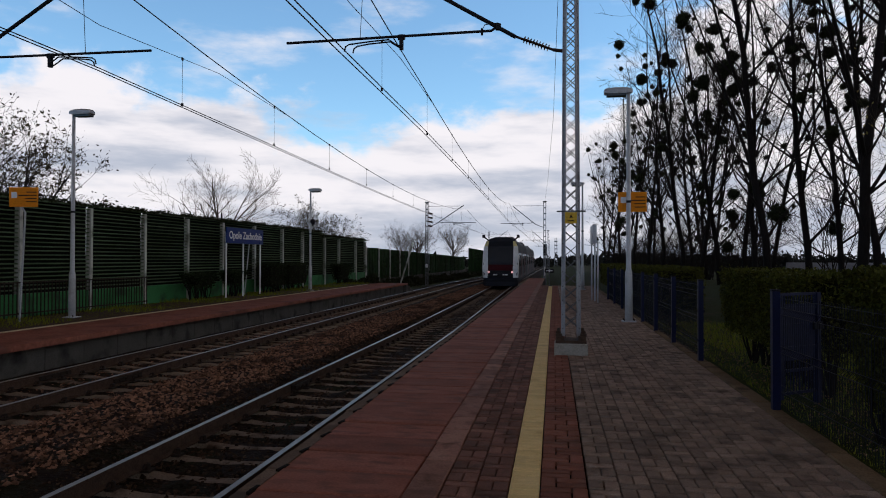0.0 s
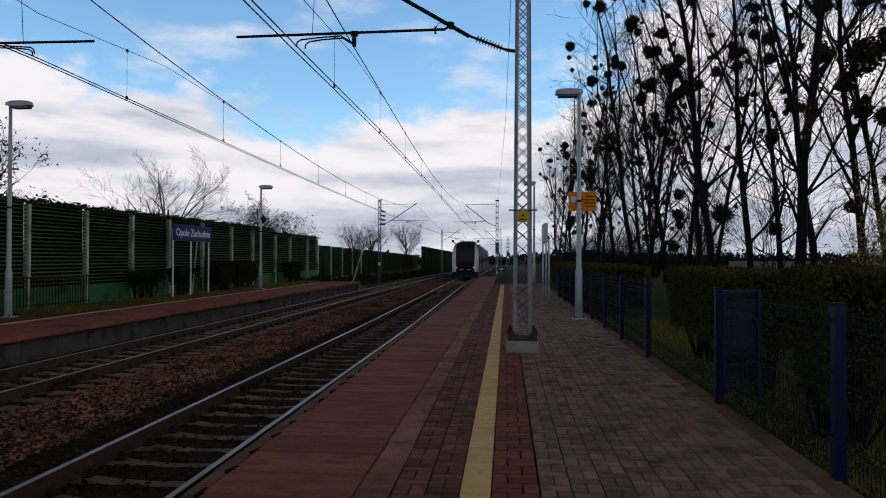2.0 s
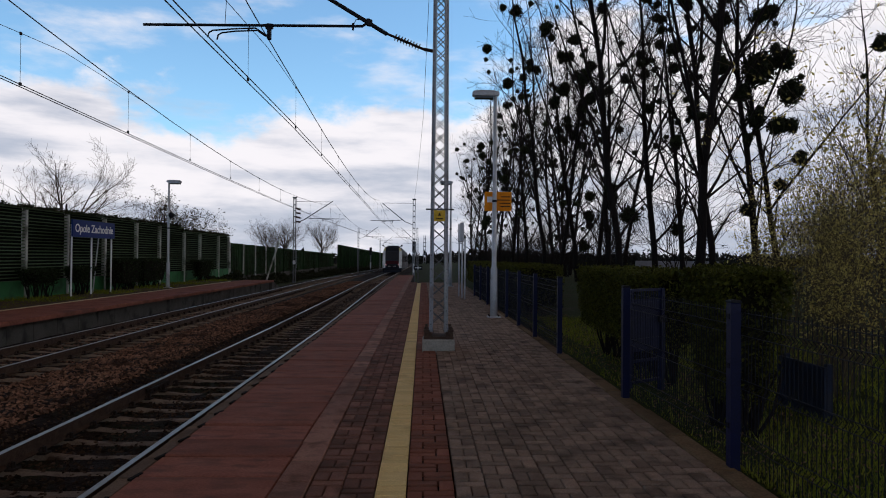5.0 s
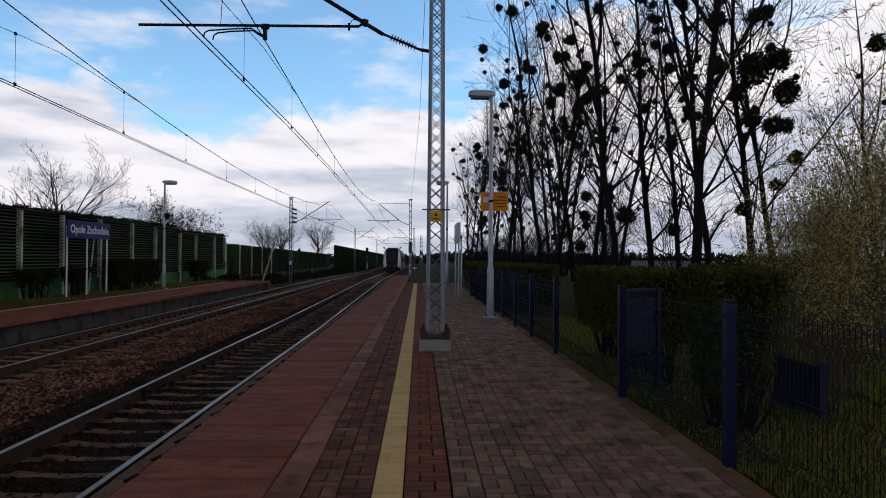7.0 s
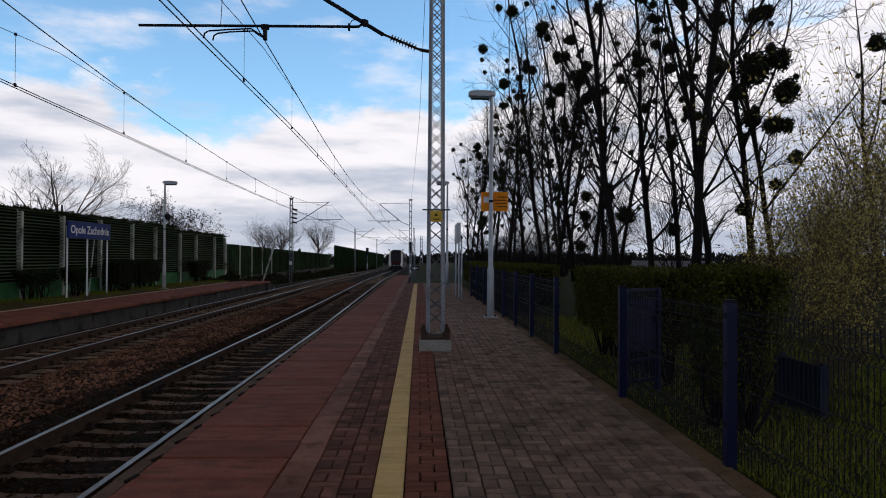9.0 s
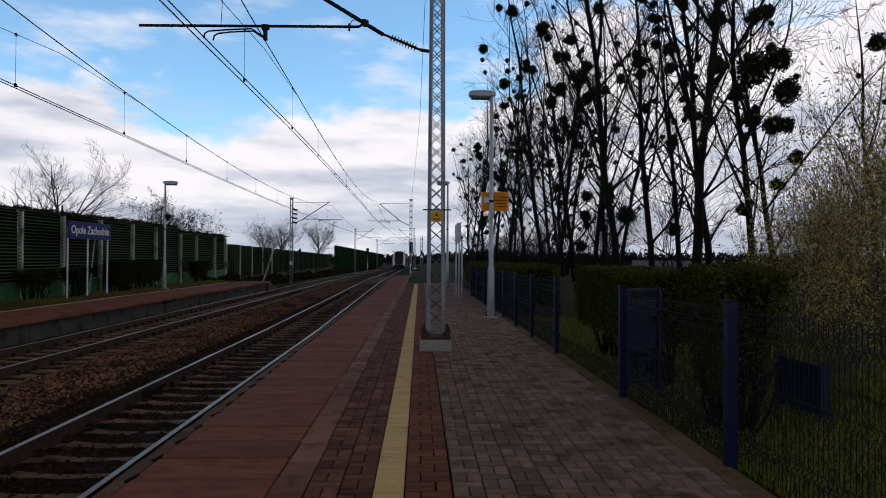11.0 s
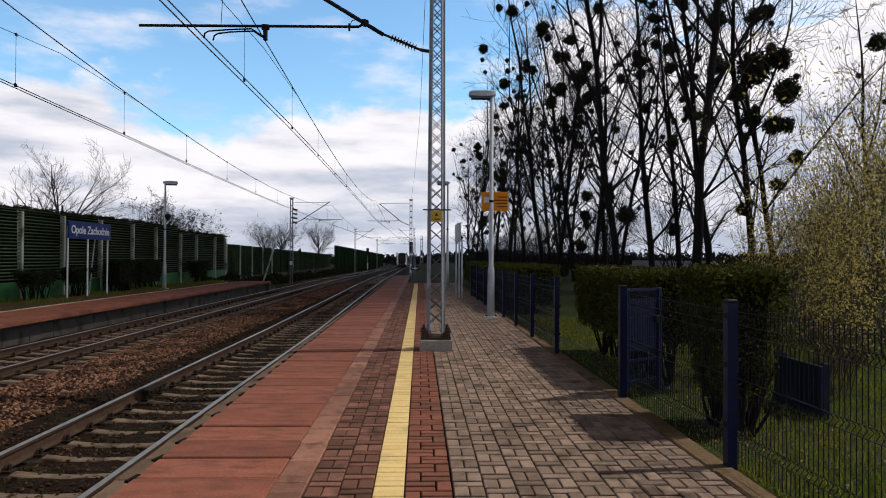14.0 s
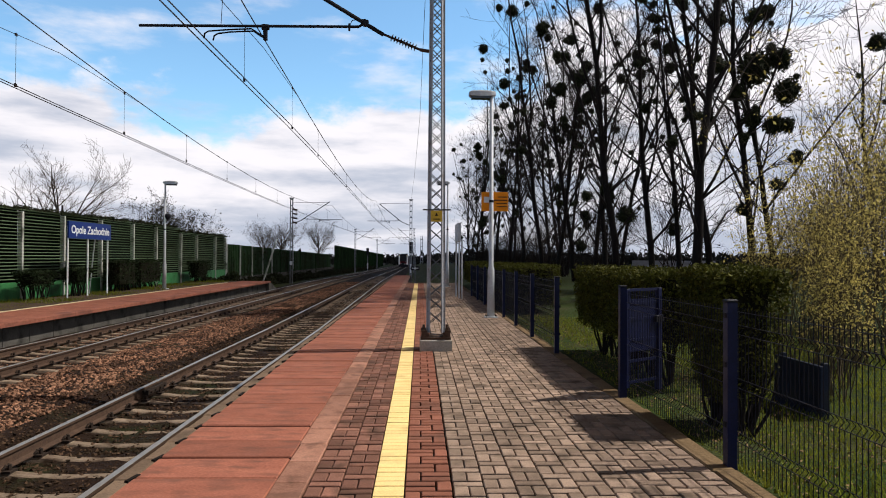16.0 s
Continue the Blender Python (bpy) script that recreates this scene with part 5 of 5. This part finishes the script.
def saplings():
    """Bare undergrowth between the poplar trunks."""
    rng = np.random.default_rng(61)
    kinds = []
    for k in range(3):
        st, tips = Shape(), []
        for j in range(14):
            a = rng.uniform(0, 2 * math.pi)
            d = Vector((math.cos(a) * 0.4, math.sin(a) * 0.4, 1)).normalized()
            branchy(rng, st, Vector((rng.normal(0, 0.3), rng.normal(0, 0.3), -0.1)), d, rng.uniform(2.5, 5.0), 0.03, 2, 0.6, 0.4, tips, 4)
        kinds.append(st.mesh("stem_clump", M_twig))
    r = random.Random(14)
    for k in range(20):
        y = 40 + 3.5 * k + r.uniform(-1, 1)
        x = 7.5 + r.uniform(0, 7) + (2 if y < 45 else 0)
        t = thing("sapling_clump", (x, y, ground_z(x, y)), "bare dark saplings growing between the poplar trunks", "saplings", "undergrowth between the poplars", r.uniform(0, 360))
        t.scale = (r.uniform(0.8, 1.3),) * 3
        part("stem_clump", kinds[k % 3], None, t)


saplings()


def grass():
    rng = np.random.default_rng(33)
    n = 44000
    u = rng.uniform(0, 1, n)
    y = 3.2 + 15 * u ** 1.6
    x = 2.42 + rng.uniform(0, 1, n) ** 1.3 * 6.5
    z = np.array([ground_z(a, b) for a, b in zip(x, y)])
    h = rng.uniform(0.03, 0.12, n)
    a = rng.uniform(0, 2 * np.pi, n)
    w = 0.006
    h *= np.where((x > 2.7) & (x < 3.7) & (y > 6.7) & (y < 12.5) & (rng.uniform(0, 1, n) < 0.75), 0.2, 1.0)
    h *= np.where((x < 2.85) & (y > 5.2) & (rng.uniform(0, 1, n) < 0.88), 0.15, 1.0)
    lean = rng.normal(0, 0.4, (n, 2)) * h[:, None]
    dx, dy = np.cos(a) * w, np.sin(a) * w
    V = np.stack([np.stack([x - dx, y - dy, z - 0.01], 1), np.stack([x + dx, y + dy, z - 0.01], 1), np.stack([x + lean[:, 0], y + lean[:, 1], z + h], 1)], 1)
    tagged(part("grass_tufts", quads_mesh("grass_tufts", V.reshape(-1, 3), M_blade, 3), None), "short spring grass beside the platform fence", "grass", kind="stuff")
    n = 9000
    y = rng.uniform(10, END_2, n)
    x = rng.uniform(-15.3, -12.9, n)
    h = rng.uniform(0.03, 0.14, n) * (0.4 + 0.9 * (np.sin(y * 1.3) > 0.1))
    lean = rng.normal(0, 0.4, (n, 2)) * h[:, None]
    z = np.full(n, PLAT_2_Z - 0.03)
    V = np.stack([np.stack([x - 0.012, y, z], 1), np.stack([x + 0.012, y, z], 1), np.stack([x + lean[:, 0], y + lean[:, 1], z + h], 1)], 1)
    tagged(part("grass_tufts", quads_mesh("grass_tufts", V.reshape(-1, 3), M_blade, 3), None), "thin weeds along the foot of the barrier", "grass", kind="stuff")


grass()


def leaf_litter():
    rng = np.random.default_rng(91)
    n = 5200
    y = 3.5 + rng.uniform(0, 1, n) ** 1.4 * 24
    x = 2.42 + rng.uniform(0, 1, n) * 1.5
    z = np.array([ground_z(a, b) for a, b in zip(x, y)]) + 0.03 + rng.uniform(0, 0.02, n)
    me = quads_mesh("leaf_litter", leaf_cards(rng, np.stack([x, y, z], 1), 0.016, 0.6), M_litter)
    tagged(part("leaf_litter", me, None), "dry brown leaf litter under the hedges", "leaf litter", kind="stuff")


leaf_litter()


def brambles():
    rng = np.random.default_rng(55)
    n = 16000
    y = END_2 + 1 + rng.uniform(0, 1, n) ** 1.4 * 150
    x = rng.uniform(-15.35, -12.9, n)
    lump = 0.35 + 0.5 * np.abs(np.sin(y * 0.5) * np.sin(y * 0.17 + 1)) + 0.25 * np.sin(x * 2.1 + y)
    z = np.array([ground_z(a, b) for a, b in zip(x, y)]) + rng.uniform(0, 1, n) * np.clip(lump, 0.08, 1.1) * np.clip((-11.5 - x) / 1.5, 0.1, 1)
    me = quads_mesh("brambles", leaf_cards(rng, np.stack([x, y, z], 1), 0.13), M_ivy)
    tagged(part("brambles", me, None), "dark brambles and weeds between the barrier and the line", "brambles", kind="stuff")


brambles()


# ---------- distance ----------
def distance():
    rng = np.random.default_rng(21)
    P = []
    for k in range(5200):
        a = rng.uniform(-1.0, 1.0)
        d = rng.uniform(330, 620)
        P.append((math.sin(a) * d, math.cos(a) * d, -0.9 - 0.003 * d + rng.uniform(0, 1) ** 1.3 * (4.6 + 1.6 * math.sin(a * 14) + 0.8 * math.sin(a * 61))))
    P = np.array(P)
    P = np.repeat(P, 4, 0) + rng.normal(0, 1.5, (len(P) * 4, 3)) * np.array([1.5, 1, 0.6])
    tagged(part("far_woods", quads_mesh("far_woods", leaf_cards(rng, P, 1.6), M_far_wood), None), "low dark woods along the horizon", "woods", kind="stuff")
    n = 1500
    P = np.stack([rng.uniform(7, 60, n), rng.uniform(95, 150, n), rng.uniform(-0.6, 1.7, n)], 1)
    P = np.repeat(P, 5, 0) + rng.normal(0, 0.6, (len(P) * 5, 3))
    tagged(part("far_thicket", quads_mesh("far_thicket", leaf_cards(rng, P, 0.45), M_far_wood), None), "dark undergrowth beyond the row of poplars", "undergrowth", kind="stuff")

    def house(x, y, w, d, h, roof_h, roof_mat, label, turn=0):
        # houses right of the line are sunk 2.7 m to fit the camera's view
        t = thing("house", (x, y, ground_z(x, y) - (2.7 if x > 0 else 0)), label, "house", turn=turn)
        part("walls", Shape().box(-w / 2, w / 2, -d / 2, d / 2, 0, h), M_wallp, t)
        e = 0.4
        rf = Shape().add([(-w / 2 - e, -d / 2 - e, h), (w / 2 + e, -d / 2 - e, h), (w / 2 + e, d / 2 + e, h), (-w / 2 - e, d / 2 + e, h), (-w / 2 - e, 0, h + roof_h), (w / 2 + e, 0, h + roof_h)],
                         [(0, 1, 5, 4), (2, 3, 4, 5), (0, 4, 3), (1, 2, 5), (3, 2, 1, 0)])
        part("roof", rf, roof_mat, t)
        for k in range(int(w / 3)):
            part("window", Shape().box(-w / 2 + 1 + 3 * k, -w / 2 + 2.1 + 3 * k, -d / 2 - 0.03, -d / 2 + 0.02, h * 0.35, h * 0.7), M_glass, t)

    house(-26.9, 56, 4.4, 5, 3.3, 1.9, M_roof_red, "house with a red roof behind the noise barrier", 20)
    house(34, 92, 10, 8, 1.6, 2.6, M_roof_grey, "house with a grey roof beyond the poplars, sunk to fit the view", -12)
    house(58, 108, 12, 9, 1.6, 2.6, M_roof_grey, "house with a grey roof beyond the poplars, sunk to fit the view", 10)
    tw = thing("radio_tower", (-1.0, 330, -1.8), "distant lattice radio tower", "tower")
    s = Shape()
    for a, b in ((-1, -1), (1, -1), (1, 1), (-1, 1)):
        s.bar((a * 0.6, b * 0.6, 0), (a * 0.4, b * 0.4, 13.5), 0.18)
    part("legs", s, M_far_galv, tw)
    s = Shape()
    for k in range(7):
        s.box(-0.75, 0.75, -0.75, 0.75, 1.8 * k + 0.9, 1.8 * k + 1.25)
    part("platforms", s, M_far_galv, tw)

    def signal(x, y, h, label):
        t = thing("railway_signal", (x, y, -0.9 + dip(y)), label, "railway signal", "railway signals")
        part("post", Shape().tube((0, 0, 0), (0, 0, h), 0.07, n=8), M_far_galv, t)
        part("marker_plate", Shape().box(-0.12, 0.12, -0.09, -0.07, 0.5, h * 0.5), M_white, t)
        hd = part("signal_head", Shape().box(-0.25, 0.25, -0.16, 0.1, h - 0.2, h + 1.3, 0.05), M_black, t)
        for k in range(3):
            part("hood", Shape().tube((0, -0.3, h + 0.1 + 0.4 * k), (0, -0.16, h + 0.1 + 0.4 * k), 0.12, n=8), M_black, hd)

    signal(-11.3, 138, 3.4, "railway signal with a black head and white post")
    signal(-1.72, 92, 3.4, "railway signal with a black head beside the line")
    w4 = thing("track_marker", (-0.75, 60, -0.95), "black track marker with a white cross bar", "sign")
    part("post", Shape().tube((0, 0, 0), (0, 0, 1.5), 0.04, n=8), M_mast_dark, w4)
    pl = part("plate", Shape().box(-0.38, 0.38, -0.05, -0.03, 1.35, 1.68), M_black, w4)
    part("cross_bar", Shape().box(-0.28, 0.28, -0.056, -0.05, 1.48, 1.56), M_white, pl)
    part("upright_bar", Shape().box(-0.05, 0.05, -0.058, -0.05, 1.39, 1.64), M_white, pl)
    lean = thing("leaning_post", (-14.2, 56.5, -0.6), "grey post leaning against the barrier", "post")
    part("post", Shape().tube((1.0, 0, 0), (1.9, 1.0, 3.6), 0.07, n=8), M_post, lean)


distance()


# ---------- train ----------
def train():
    t = thing("train", (TRACK_1, 50, RAIL_Z), "dark railcar train with white cab pillars and lit tail lamps", "train")
    W = 1.32
    prof = [(-W, 0.45), (-W, 2.8), (-W + 0.1, 3.3), (-W + 0.42, 3.65), (-0.5, 3.74), (0.5, 3.74), (W - 0.42, 3.65), (W - 0.1, 3.3), (W, 2.8), (W, 0.45), (W - 0.1, 0.25), (-W + 0.1, 0.25)]
    y0 = 0.75
    for car in range(3):
        a = y0 + 18.4 * car
        b = a + 17.8
        body = part("car_body", Shape().extrude(prof, a, b), M_train_dark if car == 0 else M_train_grey, t)
        part("roof_unit", Shape().box(-0.8, 0.8, a + 3, a + 8, 3.7, 3.92, 0.08), M_train_grey, body)
        part("gangway", Shape().box(-1.1, 1.1, b - 0.02, b + 0.62, 0.7, 3.6), M_black, t)
        for s in (-1, 1):
            for k in range(7):
                ya = a + 1.2 + 2.3 * k
                if k in (2, 5):
                    part("door", Shape().box(min(s * W, s * (W + 0.015)), max(s * W, s * (W + 0.015)), ya, ya + 1.4, 0.55, 2.75), M_train_red, body, "maroon sliding door")
                else:
                    part("window", Shape().box(min(s * W, s * (W + 0.012)), max(s * W, s * (W + 0.012)), ya, ya + 1.7, 1.55, 2.6), M_glass, body)
            part("side_band", Shape().box(min(s * W, s * (W + 0.008)), max(s * W, s * (W + 0.008)), a + 0.1, b - 0.1, 0.62, 0.85), M_train_grey, body)
        for c in (a + 2.4, b - 2.4):
            bog = part("bogie_frame", Shape().box(-1.15, 1.15, c - 1.6, c + 1.6, 0.35, 0.7, 0.05), M_black, t)
            for d in (-1.1, 1.1):
                for s in (-0.75, 0.75):
                    part("wheel", Shape().tube((s - 0.06, c + d, 0.42), (s + 0.06, c + d, 0.42), 0.42, n=20), M_rail, bog)
    # cab: raked face in layers
    def slab(y_low, y_high, x, z0, z1, xt=None):
        xt = xt or x
        return [(-x, y_low, z0), (x, y_low, z0), (xt, y_high, z1), (-xt, y_high, z1)]

    face = Shape()
    rows = [(0.45, 0.12, 1.22), (1.0, 0.0, 1.28), (1.75, 0.05, 1.3), (3.0, 0.42, 1.2), (3.5, 0.6, 1.1), (3.74, 0.85, 0.75)]
    for z, y, x in rows:
        face.v += [(-x, y, z), (x, y, z), (x, 1.0, z), (-x, 1.0, z)]
    for k in range(len(rows) - 1):
        face.f += [(k * 4 + i, k * 4 + (i + 1) % 4, k * 4 + 4 + (i + 1) % 4, k * 4 + 4 + i) for i in range(4)]
    face.f += [(3, 2, 1, 0), tuple(len(rows) * 4 - 4 + i for i in range(4))]
    cab = part("cab", face, M_train_dark, t, "black cab face")
    part("windscreen", Shape().add([(-0.98, 0.06, 1.85), (0.98, 0.06, 1.85), (0.9, 0.37, 3.0), (-0.9, 0.37, 3.0), (-0.98, 0.16, 1.85), (0.98, 0.16, 1.85), (0.9, 0.47, 3.0), (-0.9, 0.47, 3.0)],
                                   [(0, 1, 2, 3), (7, 6, 5, 4), (0, 4, 5, 1), (1, 5, 6, 2), (2, 6, 7, 3), (3, 7, 4, 0)]), M_glass, cab)
    part("destination_panel", Shape().box(-0.85, 0.85, 0.46, 0.6, 3.1, 3.45), M_black, cab)
    part("nose_panel", Shape().box(-1.0, 1.0, -0.03, 0.05, 1.26, 1.7, 0.02), M_train_red, cab, "maroon nose panel")
    part("lower_mask", Shape().box(-1.0, 1.0, -0.025, 0.05, 0.78, 1.24, 0.02), M_black, cab)
    for x in (-0.88, 0.88):
        part("tail_lamp", Shape().tube((x, -0.06, 1.15), (x, -0.02, 1.15), 0.08, n=12), M_tail, cab, "glowing tail lamp")
    for x in (-0.45, -0.2, 0.2, 0.45):
        part("number_bar", Shape().box(x - 0.1, x + 0.1, -0.034, -0.025, 0.9, 0.98), M_white, cab)
    for s in (-1, 1):
        pil = Shape()
        for z, y, xi, xo in ((0.72, 0.02, 0.96, 1.32), (1.4, -0.05, 0.94, 1.36), (2.3, 0.14, 0.97, 1.35), (3.1, 0.38, 0.97, 1.28)):
            pil.v += [(s * xi, y - 0.04, z), (s * xo, y + 0.05, z), (s * xo, y + 0.6, z), (s * xi, y + 0.3, z)]
        for k in range(3):
            pil.f += [(k * 4 + i, k * 4 + (i + 1) % 4, k * 4 + 4 + (i + 1) % 4, k * 4 + 4 + i) for i in range(4)]
        pil.f += [(3, 2, 1, 0), (12, 13, 14, 15)]
        p = part("cab_pillar", pil, M_train_white, cab, "white cab pillar")
        part("pillar_top", Shape().add([(s * 0.97, 0.32, 3.0), (s * 1.3, 0.42, 3.0), (s * 1.1, 0.62, 3.5), (s * 0.92, 0.54, 3.5), (s * 0.97, 0.7, 3.0), (s * 1.3, 0.9, 3.0), (s * 1.1, 1.0, 3.5), (s * 0.92, 0.9, 3.5)],
                                        [(0, 1, 2, 3), (7, 6, 5, 4), (0, 4, 5, 1), (1, 5, 6, 2), (2, 6, 7, 3), (3, 7, 4, 0)]), M_train_yellow, p, "cream-yellow corner")
        part("camera_arm", Shape().tube((s * 1.0, 0.75, 3.6), (s * 1.38, 0.6, 3.86), 0.05, n=6), M_black, cab)
        part("mirror", Shape().box(min(s * 1.2, s * 1.42), max(s * 1.2, s * 1.42), 0.5, 0.66, 3.74, 3.98, 0.02), M_black, cab)
    part("skirt", Shape().box(-1.3, 1.3, 0.05, 0.9, 0.12, 0.6, 0.05), M_black, t)
    cp = part("coupler", Shape().tube((0, -0.45, 0.95), (0, 0.2, 0.95), 0.12, n=10).box(-0.2, 0.2, -0.5, -0.3, 0.8, 1.1, 0.03), M_black, t)
    part("snow_plough", Shape().box(-1.1, 1.1, -0.05, 0.1, 0.1, 0.4, 0.02), M_train_dark, t)
    return t


TRAIN = train()


# ---------- unseen cloud added to block the sun ---
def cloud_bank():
    """Unseen puffs added out of view; they block the sun until their edge passes."""
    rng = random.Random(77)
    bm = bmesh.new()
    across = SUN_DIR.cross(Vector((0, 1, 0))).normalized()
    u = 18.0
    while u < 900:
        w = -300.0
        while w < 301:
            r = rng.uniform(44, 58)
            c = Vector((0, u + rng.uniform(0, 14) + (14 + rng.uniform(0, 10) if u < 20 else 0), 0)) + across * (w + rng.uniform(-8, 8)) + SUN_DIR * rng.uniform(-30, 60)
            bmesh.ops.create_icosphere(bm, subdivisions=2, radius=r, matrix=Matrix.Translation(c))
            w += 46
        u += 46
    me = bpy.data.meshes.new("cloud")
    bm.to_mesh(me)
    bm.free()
    me.materials.append(M_sun_blocker)
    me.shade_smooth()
    return tagged(new("cloud", me), "unseen cloud of spheres added to block the sun, drifting clear", "cloud")


SUN_BLOCKER = cloud_bank()
TRAIN_Y = [(0.0, 51.5), (1.5, 65.0), (3.0, 79.0), (4.5, 92.0), (7.5, 113.0), (9.0, 128.0), (12.0, 157.0), (14.0, 176.0), (16.0, 194.0)]


def motions():
    walk(TRAIN, [(t, pose(TRACK_1 + drift(y), y, RAIL_Z + dip(y), -0.37 if y > 70 else 0.0, 0, 0.69)) for t, y in TRAIN_Y])
    # slides the unseen blocker off the sun at a tuned time and speed
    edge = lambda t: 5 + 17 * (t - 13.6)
    walk(SUN_BLOCKER, [(t, Matrix.Translation(SUN_DIR * 9000 + Vector((0, edge(t), 0)))) for t in (0.0, 16.0)])


motions()
